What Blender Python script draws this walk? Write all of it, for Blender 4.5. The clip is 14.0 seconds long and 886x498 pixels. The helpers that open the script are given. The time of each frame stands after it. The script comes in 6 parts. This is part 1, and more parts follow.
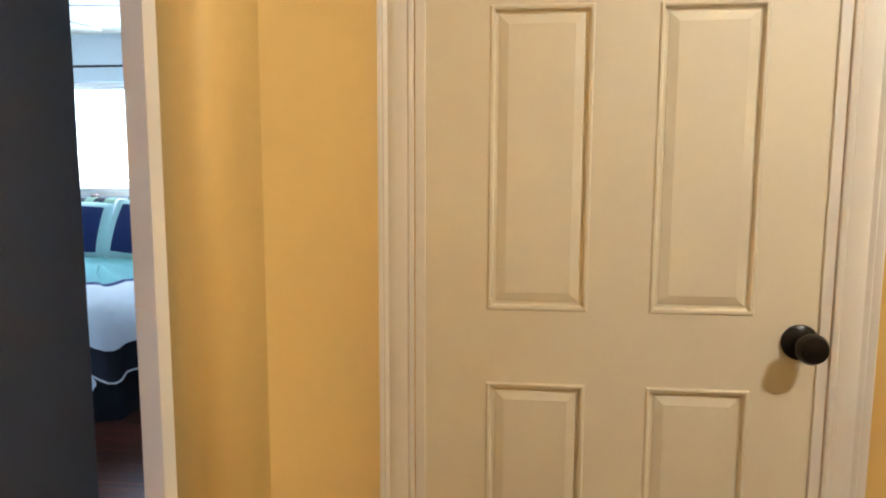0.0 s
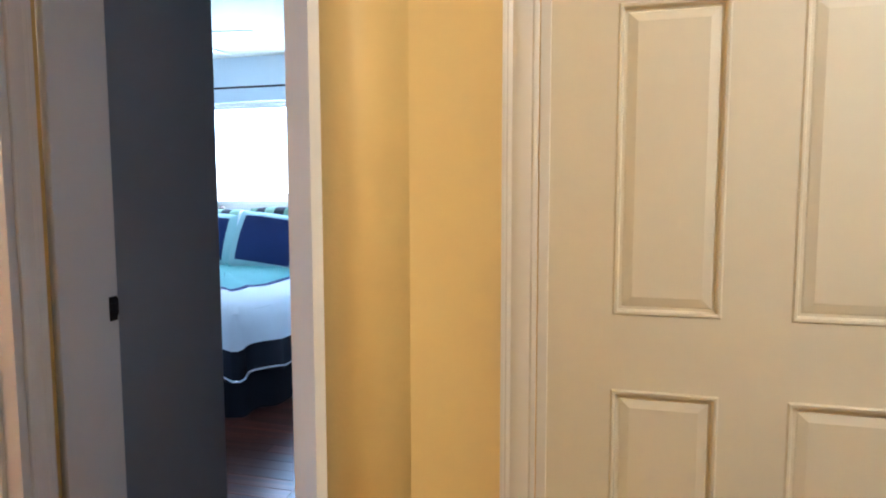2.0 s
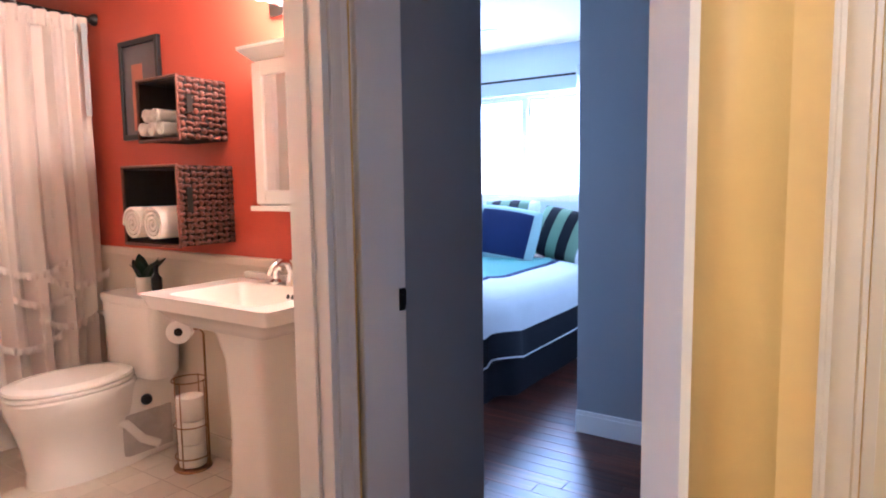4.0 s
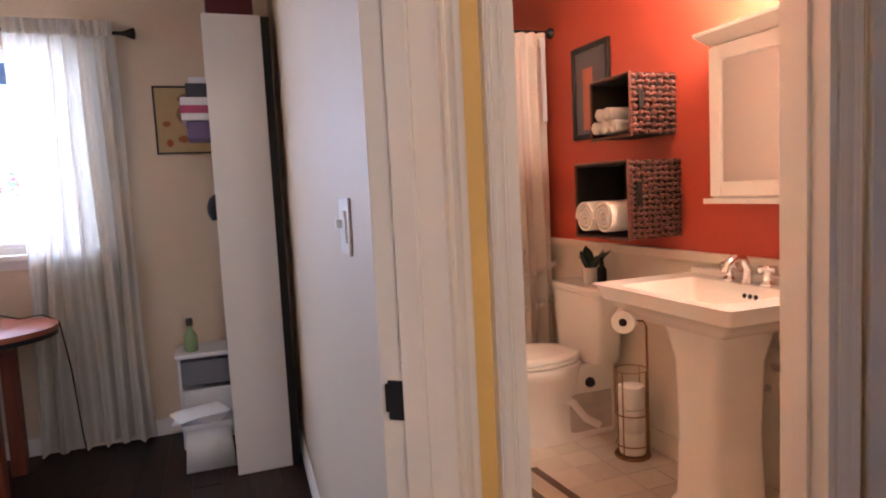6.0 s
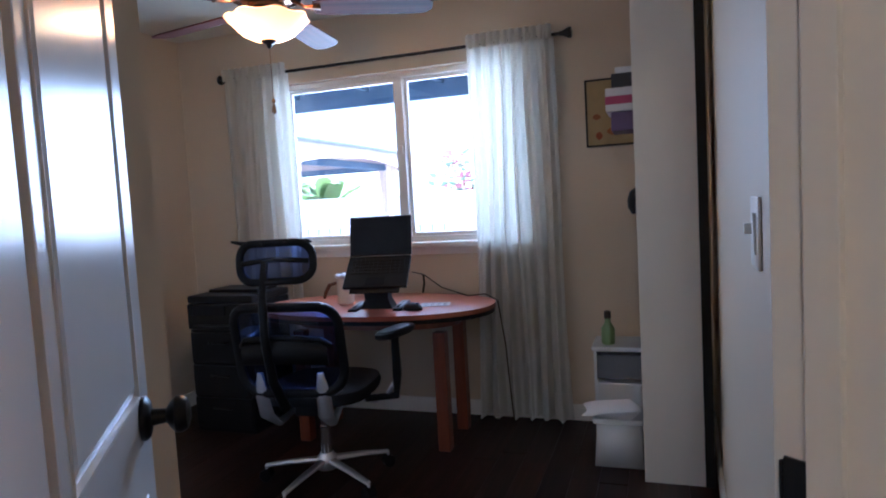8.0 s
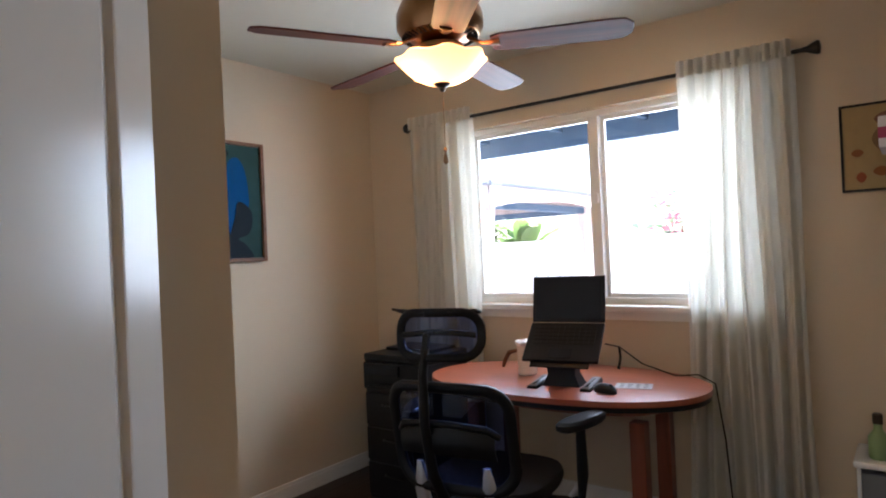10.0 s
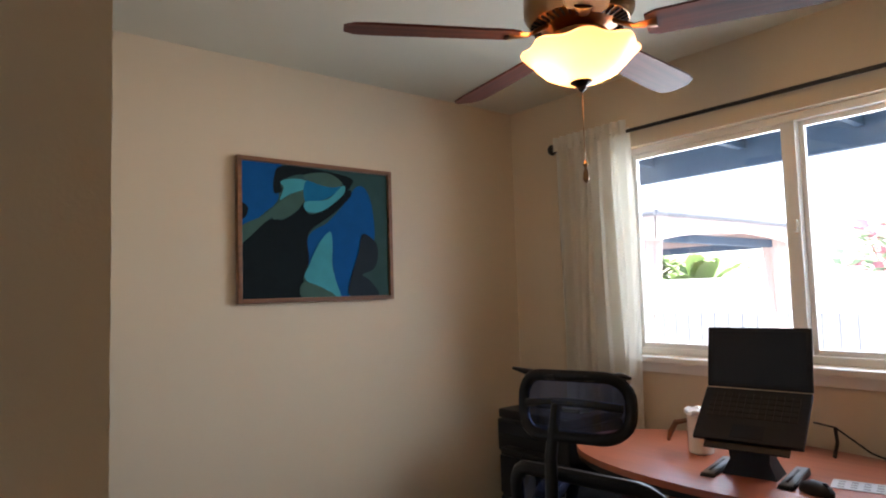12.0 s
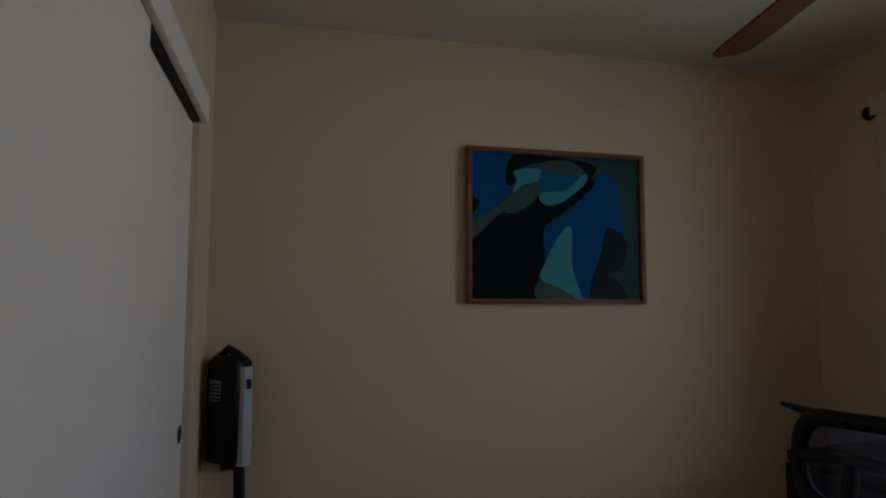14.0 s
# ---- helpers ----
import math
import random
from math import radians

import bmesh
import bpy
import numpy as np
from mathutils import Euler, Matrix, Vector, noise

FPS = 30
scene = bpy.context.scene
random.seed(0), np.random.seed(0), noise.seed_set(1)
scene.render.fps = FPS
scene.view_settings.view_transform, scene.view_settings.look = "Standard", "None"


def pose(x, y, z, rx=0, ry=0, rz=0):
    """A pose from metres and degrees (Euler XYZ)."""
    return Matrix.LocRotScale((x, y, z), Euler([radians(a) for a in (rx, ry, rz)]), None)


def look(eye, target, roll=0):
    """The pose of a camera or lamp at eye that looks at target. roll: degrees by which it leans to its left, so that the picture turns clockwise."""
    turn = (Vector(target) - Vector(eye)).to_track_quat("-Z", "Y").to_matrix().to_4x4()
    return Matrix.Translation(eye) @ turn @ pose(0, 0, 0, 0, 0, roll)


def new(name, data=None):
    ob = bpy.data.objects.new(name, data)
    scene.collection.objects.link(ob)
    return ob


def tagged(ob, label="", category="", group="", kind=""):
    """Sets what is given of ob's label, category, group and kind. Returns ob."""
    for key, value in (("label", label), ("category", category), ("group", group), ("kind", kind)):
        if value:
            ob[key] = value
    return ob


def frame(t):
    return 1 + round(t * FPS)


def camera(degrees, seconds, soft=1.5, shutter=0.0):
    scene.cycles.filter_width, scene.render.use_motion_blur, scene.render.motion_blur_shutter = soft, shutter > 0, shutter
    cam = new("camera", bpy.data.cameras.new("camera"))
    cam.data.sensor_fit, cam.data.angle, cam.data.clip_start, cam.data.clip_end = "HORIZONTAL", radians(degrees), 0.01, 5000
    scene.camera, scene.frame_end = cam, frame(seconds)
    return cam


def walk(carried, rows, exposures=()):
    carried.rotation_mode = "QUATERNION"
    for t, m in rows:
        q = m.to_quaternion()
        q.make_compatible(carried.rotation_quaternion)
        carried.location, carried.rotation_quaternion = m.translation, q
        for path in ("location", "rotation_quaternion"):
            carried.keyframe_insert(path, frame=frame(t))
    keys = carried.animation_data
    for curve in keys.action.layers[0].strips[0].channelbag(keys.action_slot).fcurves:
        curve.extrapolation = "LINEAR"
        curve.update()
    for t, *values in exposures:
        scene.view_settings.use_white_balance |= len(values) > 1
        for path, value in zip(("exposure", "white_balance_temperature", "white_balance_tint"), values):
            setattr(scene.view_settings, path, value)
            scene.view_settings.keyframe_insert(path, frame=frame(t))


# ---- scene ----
cam = camera(69.9, 14.0, soft=2.0)
PATH = [
    (0, (0.231, 0.54, 1.238), (0.033, 2.518, 1.015), 0.2),
    (0.5, (0.232, 0.542, 1.231), (0.038, 2.521, 1.019), 0.3),
    (1, (0.224, 0.535, 1.231), (0.024, 2.515, 1.024), 0.2),
    (1.5, (0.207, 0.532, 1.228), (-0.088, 2.501, 1.03), -0.2),
    (2, (0.188, 0.53, 1.213), (-0.321, 2.457, 1.036), -0.1),
    (2.2, (0.174, 0.524, 1.227), (-0.409, 2.427, 1.032), -0.4),
    (4.3, (0.03, 0.484, 1.235), (-1.204, 2.045, 1.036), -0.9),
    (4.5, (0.016, 0.477, 1.237), (-1.302, 1.968, 1.037), -1.1),
    (5, (-0.012, 0.44, 1.237), (-1.523, 1.736, 1.046), -1.6),
    (5.5, (-0.033, 0.409, 1.235), (-1.74, 1.433, 1.045), -2.2),
    (6, (-0.054, 0.39, 1.236), (-1.929, 1.064, 1.056), -2.9),
    (6.5, (-0.079, 0.406, 1.239), (-2.053, 0.681, 1.07), -3.1),
    (7, (-0.092, 0.46, 1.246), (-2.083, 0.335, 1.101), -2.6),
    (7.5, (-0.134, 0.509, 1.25), (-2.065, 0.012, 1.093), -3.1),
    (8, (-0.215, 0.496, 1.25), (-2.102, -0.15, 1.107), -3.2),
    (8.5, (-0.328, 0.471, 1.269), (-2.155, -0.335, 1.163), -3.4),
    (8.7, (-0.361, 0.445, 1.273), (-2.166, -0.413, 1.186), -3.3),
    (10.8, (-0.831, 0.29, 1.358), (-2.315, -1.049, 1.427), -2.4),
    (11, (-0.875, 0.251, 1.355), (-2.338, -1.11, 1.439), -2.4),
    (11.5, (-0.965, 0.19, 1.364), (-2.362, -1.239, 1.461), -2.2),
    (12, (-1.068, 0.151, 1.352), (-2.316, -1.406, 1.492), -1.7),
    (12.5, (-1.186, 0.142, 1.349), (-2.206, -1.57, 1.523), -1.1),
    (13, (-1.283, 0.086, 1.328), (-2.139, -1.713, 1.503), -1.0),
    (13.5, (-1.355, 0.008, 1.323), (-2.015, -1.872, 1.498), -0.3),
    (14, (-1.386, -0.047, 1.333), (-1.844, -1.986, 1.504), 0.1),
]
EXPOSURES = [
    (0.0, 3.35, 5300, 10), (1.0, 3.35, 5200, 10), (2.2, 3.55, 4750, 12), (4.3, 3.75, 4650, 25), (5.0, 3.78, 4700, 28), (5.5, 3.62, 5000, 30), (6.0, 3.35, 5400, 30),
    (6.5, 3.20, 5600, 30), (7.0, 2.55, 5100, 24), (7.5, 2.30, 4450, 20), (8.0, 2.55, 4700, 18), (8.5, 2.80, 5100, 18), (11.0, 2.80, 6000, 16),
    (12.0, 2.55, 6300, 16), (12.5, 2.27, 6700, 18), (13.0, 1.50, 6500, 18), (13.5, 0.88, 6200, 16), (14.0, 0.80, 6000, 16),
]
walk(cam, [(t, look(eye, target, roll)) for t, eye, target, roll in PATH], EXPOSURES)

# ---- light ----
world = bpy.data.worlds.new("sky")
scene.world = world
world.use_nodes = True
sky = world.node_tree.nodes.new("ShaderNodeTexSky")
sky.sky_type, sky.sun_disc = "NISHITA", False
sky.sun_elevation, sky.sun_rotation = radians(55), radians(200)
world.node_tree.links.new(sky.outputs[0], world.node_tree.nodes["Background"].inputs[0])
world.node_tree.nodes["Background"].inputs[1].default_value = 0.15


def lamp(name, kind, m, energy, color, size=0.1, size_y=0.0):
    data = bpy.data.lights.new(name, kind)
    data.energy, data.color = energy, color
    if kind == "AREA":
        data.shape, data.size, data.size_y = "RECTANGLE", size, size_y or size
    elif kind == "SUN":
        data.angle = radians(size)
    else:
        data.shadow_soft_size = size
    ob = new(name, data)
    ob.matrix_world = m
    return ob


lamp("sun", "SUN", look((-6, 3, 9), (-7.5, -0.5, 0)), 5.0, (1.0, 0.96, 0.9), 12)
lamp("office_window_light", "AREA", look((-4.15, -0.95, 1.62), (-3.15, -0.95, 1.15)), 10.0, (0.80, 0.92, 1.0), 1.7, 1.0)
lamp("bedroom_window_light", "AREA", look((-2.7, 5.72, 1.6), (-2.6, 3.0, 0.9)), 10.5, (0.78, 0.89, 1.0), 1.9, 0.9)
lamp("hall_bulb", "POINT", pose(1.38, 0.66, 2.28), 5.7, (1.0, 0.82, 0.57), 0.10)
lamp("vanity_bulb", "POINT", pose(-1.70, 2.10, 2.02), 2.5, (1.0, 0.61, 0.29), 0.09)
lamp("fan_bulb", "POINT", pose(-2.605, -0.975, 2.022), 0.65, (1.0, 0.62, 0.26), 0.03)
lamp("fan_bulb", "POINT", pose(-2.475, -1.045, 2.022), 0.65, (1.0, 0.62, 0.26), 0.03)


# ---- materials ----
def material(name, color, rough=0.6, metal=0.0, vary=0.08, scale=6.0, bump=0.0, fine=60.0, island=0.0, coat=0.0):
    m = bpy.data.materials.new(name)
    m.use_nodes = True
    n, l = m.node_tree.nodes, m.node_tree.links
    b = n["Principled BSDF"]
    b.inputs["Roughness"].default_value, b.inputs["Metallic"].default_value = rough, metal
    b.inputs["Coat Weight"].default_value = coat
    co = n.new("ShaderNodeTexCoord")
    big, small = n.new("ShaderNodeTexNoise"), n.new("ShaderNodeTexNoise")
    big.inputs["Scale"].default_value, small.inputs["Scale"].default_value = scale, fine
    big.inputs["Detail"].default_value, small.inputs["Detail"].default_value = 4, 3
    l.new(co.outputs["Object"], big.inputs["Vector"])
    l.new(co.outputs["Object"], small.inputs["Vector"])
    mix = n.new("ShaderNodeMix")
    mix.data_type = "RGBA"
    mix.inputs["A"].default_value = (*[c * (1 - vary) for c in color], 1)
    mix.inputs["B"].default_value = (*[min(1, c * (1 + vary)) for c in color], 1)
    add = n.new("ShaderNodeMath")
    add.operation = "MULTIPLY_ADD"
    add.inputs[1].default_value, add.inputs[2].default_value = 0.4, 0.3
    l.new(small.outputs["Fac"], add.inputs[0])
    blend = n.new("ShaderNodeMath")
    blend.operation = "MULTIPLY"
    l.new(big.outputs["Fac"], blend.inputs[0])
    l.new(add.outputs[0], blend.inputs[1])
    scale_up = n.new("ShaderNodeMath")
    scale_up.operation = "MULTIPLY"
    scale_up.use_clamp = True
    scale_up.inputs[1].default_value = 2.0
    l.new(blend.outputs[0], scale_up.inputs[0])
    l.new(scale_up.outputs[0], mix.inputs["Factor"])
    out = mix.outputs["Result"]
    if island:
        info = n.new("ShaderNodeObjectInfo")
        hsv = n.new("ShaderNodeHueSaturation")
        span = n.new("ShaderNodeMapRange")
        span.inputs["To Min"].default_value, span.inputs["To Max"].default_value = 1 - island, 1 + island
        l.new(info.outputs["Random"], span.inputs["Value"])
        l.new(span.outputs[0], hsv.inputs["Value"])
        l.new(out, hsv.inputs["Color"])
        out = hsv.outputs[0]
    l.new(out, b.inputs["Base Color"])
    if bump:
        bp = n.new("ShaderNodeBump")
        bp.inputs["Strength"].default_value, bp.inputs["Distance"].default_value = bump, 0.002
        l.new(small.outputs["Fac"], bp.inputs["Height"])
        l.new(bp.outputs[0], b.inputs["Normal"])
    return m


def wood(name, dark, light, rough=0.35, axis=1, stretch=12.0, island=0.15, coat=0.2):
    m = material(name, light, rough, island=island, coat=coat)
    n, l = m.node_tree.nodes, m.node_tree.links
    mapping = n.new("ShaderNodeMapping")
    s = [stretch * 3] * 3
    s[axis] = 1.6
    mapping.inputs["Scale"].default_value = s
    grain = n.new("ShaderNodeTexNoise")
    grain.inputs["Scale"].default_value, grain.inputs["Detail"].default_value = 1.3, 6
    co = [x for x in n if x.bl_idname == "ShaderNodeTexCoord"][0]
    mix = [x for x in n if x.bl_idname == "ShaderNodeMix"][0]
    info = n.new("ShaderNodeObjectInfo")
    shift = n.new("ShaderNodeVectorMath")
    shift.operation = "MULTIPLY_ADD"
    shift.inputs[1].default_value = (0, 0, 0)
    l.new(co.outputs["Object"], mapping.inputs["Vector"])
    l.new(mapping.outputs[0], shift.inputs[0])
    shift.inputs[1].default_value = (1, 1, 1)
    spread = n.new("ShaderNodeMath")
    spread.operation = "MULTIPLY"
    spread.inputs[1].default_value = 40
    l.new(info.outputs["Random"], spread.inputs[0])
    l.new(spread.outputs[0], shift.inputs[2])
    l.new(shift.outputs[0], grain.inputs["Vector"])
    ramp = n.new("ShaderNodeMapRange")
    ramp.inputs["From Min"].default_value, ramp.inputs["From Max"].default_value = 0.3, 0.7
    l.new(grain.outputs["Fac"], ramp.inputs["Value"])
    l.new(ramp.outputs[0], mix.inputs["Factor"])
    mix.inputs["A"].default_value, mix.inputs["B"].default_value = (*dark, 1), (*light, 1)
    return m


def glow(name, color, strength):
    m = bpy.data.materials.new(name)
    m.use_nodes = True
    b = m.node_tree.nodes["Principled BSDF"]
    b.inputs["Base Color"].default_value = (*color, 1)
    b.inputs["Emission Color"].default_value = (*color, 1)
    b.inputs["Emission Strength"].default_value = strength
    return m


def cloth(name, color, through_it=0.5, weave=500.0):
    m = material(name, color, 0.9, vary=0.06, bump=0.25, fine=weave)
    n, l = m.node_tree.nodes, m.node_tree.links
    tr, mx = n.new("ShaderNodeBsdfTranslucent"), n.new("ShaderNodeMixShader")
    tr.inputs["Color"].default_value = (*color, 1)
    mx.inputs[0].default_value = through_it
    l.new(n["Principled BSDF"].outputs[0], mx.inputs[1])
    l.new(tr.outputs[0], mx.inputs[2])
    l.new(mx.outputs[0], n["Material Output"].inputs["Surface"])
    return m


def clear_glass(name, tint=(1, 1, 1)):
    m = bpy.data.materials.new(name)
    m.use_nodes = True
    n, l = m.node_tree.nodes, m.node_tree.links
    tr, gl, mx, fr = n.new("ShaderNodeBsdfTransparent"), n.new("ShaderNodeBsdfGlossy"), n.new("ShaderNodeMixShader"), n.new("ShaderNodeFresnel")
    tr.inputs["Color"].default_value = (*tint, 1)
    gl.inputs["Roughness"].default_value = 0.02
    l.new(fr.outputs[0], mx.inputs[0])
    l.new(tr.outputs[0], mx.inputs[1])
    l.new(gl.outputs[0], mx.inputs[2])
    l.new(mx.outputs[0], n["Material Output"].inputs["Surface"])
    return m


YELLOW = material("yellow wall paint", (0.72, 0.50, 0.16), 0.6, vary=0.03, scale=2, bump=0.12, fine=220)
CREAM = material("cream wall paint", (0.62, 0.51, 0.37), 0.6, vary=0.03, scale=2, bump=0.12, fine=220)
GREY = material("grey wall paint", (0.285, 0.288, 0.295), 0.7, vary=0.03, scale=2, bump=0.1, fine=220)
PALE = material("pale blue wall paint", (0.66, 0.72, 0.76), 0.7, vary=0.03, scale=2, bump=0.1, fine=220)
RED = material("red orange wall paint", (0.50, 0.075, 0.03), 0.5, vary=0.04, scale=2, bump=0.1, fine=220)
BEIGE = material("beige wall paint", (0.70, 0.62, 0.50), 0.5, vary=0.03, scale=2, bump=0.1, fine=220)
CEILING = material("ceiling paint", (0.62, 0.60, 0.50), 0.8, vary=0.03, scale=3, bump=0.2, fine=300)
WHITE = material("white gloss trim paint", (0.80, 0.77, 0.72), 0.36, vary=0.02, scale=4, bump=0.015, fine=60)
DOORWHITE = material("cream white door paint", (0.78, 0.72, 0.58), 0.48, vary=0.02, scale=5, bump=0.06, fine=70)
LEAFWHITE = material("glossy white door paint", (0.74, 0.72, 0.69), 0.20, vary=0.02, scale=5, bump=0.015, fine=14)
LEAFWHITE.node_tree.nodes["Principled BSDF"].inputs["Specular IOR Level"].default_value = 0.18
BLACK = material("oil rubbed bronze", (0.012, 0.011, 0.011), 0.3, 0.4, vary=0.2)
PLASTIC = material("black plastic", (0.006, 0.006, 0.007), 0.42, vary=0.15, bump=0.1, fine=300)
PLASTIC.node_tree.nodes["Principled BSDF"].inputs["Specular IOR Level"].default_value = 0.25
CHROME = material("chrome", (0.8, 0.8, 0.8), 0.12, 1.0, vary=0.03)
PORCELAIN = material("white porcelain", (0.82, 0.79, 0.74), 0.12, vary=0.02)
LINEN = cloth("white linen curtain", (0.82, 0.80, 0.74), 0.58)
SHEER = cloth("white sheer curtain", (0.85, 0.88, 0.9), 0.7)
BATHCLOTH = cloth("pale shower curtain", (0.74, 0.66, 0.58), 0.3)
TOWEL = material("white towel", (0.82, 0.79, 0.74), 0.95, vary=0.1, scale=40, bump=0.8, fine=350)
GLASS = clear_glass("window glass")
MIRROR = material("mirror", (0.9, 0.9, 0.9), 0.01, 1.0, vary=0.0)
CHERRY = wood("cherry table top", (0.25, 0.060, 0.026), (0.32, 0.082, 0.036), 0.34, axis=1, coat=0.3)
CHERRYLEG = wood("cherry leg", (0.16, 0.04, 0.018), (0.27, 0.07, 0.03), 0.35, axis=2)
DARKPLANK = wood("dark plank", (0.007, 0.003, 0.002), (0.036, 0.013, 0.009), 0.42, axis=0, island=0.35, coat=0.0)
DARKPLANK.node_tree.nodes["Principled BSDF"].inputs["Specular IOR Level"].default_value = 0.3
REDPLANK = wood("red brown plank", (0.05, 0.015, 0.010), (0.15, 0.044, 0.024), 0.32, axis=0, island=0.4, coat=0.0)
WICKER = material("woven seagrass", (0.12, 0.040, 0.024), 0.42, vary=0.8, scale=70, bump=0.6, fine=260)
FRAMEWOOD = wood("brown picture frame wood", (0.10, 0.035, 0.012), (0.22, 0.085, 0.03), 0.4, axis=0)
NAVY = material("navy cotton", (0.012, 0.022, 0.10), 0.9, vary=0.15, bump=0.5, fine=300)
TEAL = material("teal green cotton", (0.16, 0.38, 0.36), 0.9, vary=0.12, bump=0.5, fine=300)
PALETEAL = material("pale teal cotton", (0.42, 0.58, 0.56), 0.9, vary=0.1, bump=0.5, fine=300)
SAGE = material("sage green cotton", (0.20, 0.30, 0.20), 0.9, vary=0.12, bump=0.5, fine=300)
BEDWHITE = material("white cotton", (0.80, 0.80, 0.80), 0.9, vary=0.06, bump=0.5, fine=200)
DARKCLOTH = material("dark blue black cotton", (0.006, 0.007, 0.014), 0.9, vary=0.2, bump=0.5, fine=200)
# near-black for sub floors, and for painted shade behind shelves and over closet doors
SHADOWBLACK = material("black board and shade", (0.008, 0.008, 0.008), 0.8, vary=0.2)


# ---- shapes ----
def bm_box(x0, y0, z0, x1, y1, z1, bevel=0.0, bm=None):
    own = bm or bmesh.new()
    made = bmesh.ops.create_cube(own, size=1.0)["verts"]
    for v in made:
        v.co = Vector(((x0 + x1) / 2 + v.co.x * (x1 - x0), (y0 + y1) / 2 + v.co.y * (y1 - y0), (z0 + z1) / 2 + v.co.z * (z1 - z0)))
    if bevel:
        edges = list({e for v in made for e in v.link_edges})
        bmesh.ops.bevel(own, geom=edges, offset=bevel, segments=2, affect="EDGES", profile=0.6)
    return own


def bm_lathe(profile, n=24, bm=None, cap=True):
    """Turn (radius, z) pairs about the z axis."""
    own = bm or bmesh.new()
    rings = [[own.verts.new((r * math.cos(2 * math.pi * k / n), r * math.sin(2 * math.pi * k / n), z)) for k in range(n)] for r, z in profile]
    for a, b in zip(rings, rings[1:]):
        for k in range(n):
            own.faces.new((a[k], a[(k + 1) % n], b[(k + 1) % n], b[k]))
    if cap:
        own.faces.new(rings[0][::-1])
        own.faces.new(rings[-1])
    return own


def bm_tube(points, radius, n=8, bm=None, flat=1.0):
    """A round bar along points; radius may be one number or one per point."""
    own = bm or bmesh.new()
    pts = [Vector(p) for p in points]
    rad = radius if isinstance(radius, (list, tuple)) else [radius] * len(pts)
    rings, side = [], None
    for k, p in enumerate(pts):
        way = (pts[min(k + 1, len(pts) - 1)] - pts[max(k - 1, 0)]).normalized()
        if side is None:
            side = way.cross(Vector((0, 0, 1)) if abs(way.z) < 0.9 else Vector((1, 0, 0))).normalized()
        side = (side - way * side.dot(way)).normalized()
        up = way.cross(side)
        rings.append([own.verts.new(p + rad[k] * (side * math.cos(2 * math.pi * j / n) + up * flat * math.sin(2 * math.pi * j / n))) for j in range(n)])
    for a, b in zip(rings, rings[1:]):
        for j in range(n):
            own.faces.new((a[j], a[(j + 1) % n], b[(j + 1) % n], b[j]))
    own.faces.new(rings[0][::-1])
    own.faces.new(rings[-1])
    return own


def bm_prism(outline, z0, z1, bm=None, bevel=0.0):
    own = bm or bmesh.new()
    low = [own.verts.new((x, y, z0)) for x, y in outline]
    top = [own.verts.new((x, y, z1)) for x, y in outline]
    n = len(outline)
    faces = [own.faces.new(low[::-1]), own.faces.new(top)]
    for k in range(n):
        faces.append(own.faces.new((low[k], low[(k + 1) % n], top[(k + 1) % n], top[k])))
    if bevel:
        rim = [e for f in faces[:2] for e in f.edges]
        bmesh.ops.bevel(own, geom=rim, offset=bevel, segments=2, affect="EDGES", profile=0.6)
    return own


def bm_loft(rings, bm=None, cap=True):
    own = bm or bmesh.new()
    made = [[own.verts.new(p) for p in r] for r in rings]
    n = len(made[0])
    for a, b in zip(made, made[1:]):
        for k in range(n):
            own.faces.new((a[k], a[(k + 1) % n], b[(k + 1) % n], b[k]))
    if cap:
        own.faces.new(made[0][::-1])
        own.faces.new(made[-1])
    return own


def bm_sheet(f, nu, nv, thick=0.0):
    """A sheet of points f(u, v), u and v from 0 to 1."""
    own = bmesh.new()
    g = [[own.verts.new(f(i / nu, j / nv)) for j in range(nv + 1)] for i in range(nu + 1)]
    for i in range(nu):
        for j in range(nv):
            own.faces.new((g[i][j], g[i + 1][j], g[i + 1][j + 1], g[i][j + 1]))
    if thick:
        own.normal_update()
        bmesh.ops.solidify(own, geom=own.faces[:], thickness=thick)
    return own


def oval(cx, cy, a, b, n=32, power=2.0):
    out = []
    for k in range(n):
        c, s = math.cos(2 * math.pi * k / n), math.sin(2 * math.pi * k / n)
        out.append((cx + a * math.copysign(abs(c) ** (2 / power), c), cy + b * math.copysign(abs(s) ** (2 / power), s)))
    return out


def finish(name, bm, mats, smooth=True):
    bmesh.ops.recalc_face_normals(bm, faces=bm.faces[:])
    data = bpy.data.meshes.new(name)
    bm.to_mesh(data)
    bm.free()
    for m in mats if isinstance(mats, (list, tuple)) else [mats]:
        data.materials.append(m)
    if smooth:
        data.shade_smooth()
        data.set_sharp_from_angle(angle=radians(37))
        for f in data.polygons:
            if max(abs(f.normal.x), abs(f.normal.y), abs(f.normal.z)) > 0.99995:
                f.use_smooth = False
    return data


def part(name, bm, mat, parent=None, label="", m=None):
    ob = new(name, finish(name, bm, mat))
    if parent:
        ob.parent = parent
    if m is not None:
        ob.matrix_basis = m
    if label:
        tagged(ob, label)
    return ob


def thing(name, label, category, m=None, group="", kind=""):
    ob = new(name)
    ob.empty_display_size = 0.1
    if m is not None:
        ob.matrix_basis = m
    return tagged(ob, label, category, group, kind)


def structure(name, bm, mat, label="", category=""):
    return tagged(part(name, bm, mat), label, category, kind="structure")


def axes(p, q):
    """A frame that stands at p, x along the wall to q, y to the left of it, z up."""
    return pose(p[0], p[1], 0, 0, 0, math.degrees(math.atan2(q[1] - p[1], q[0] - p[0])))


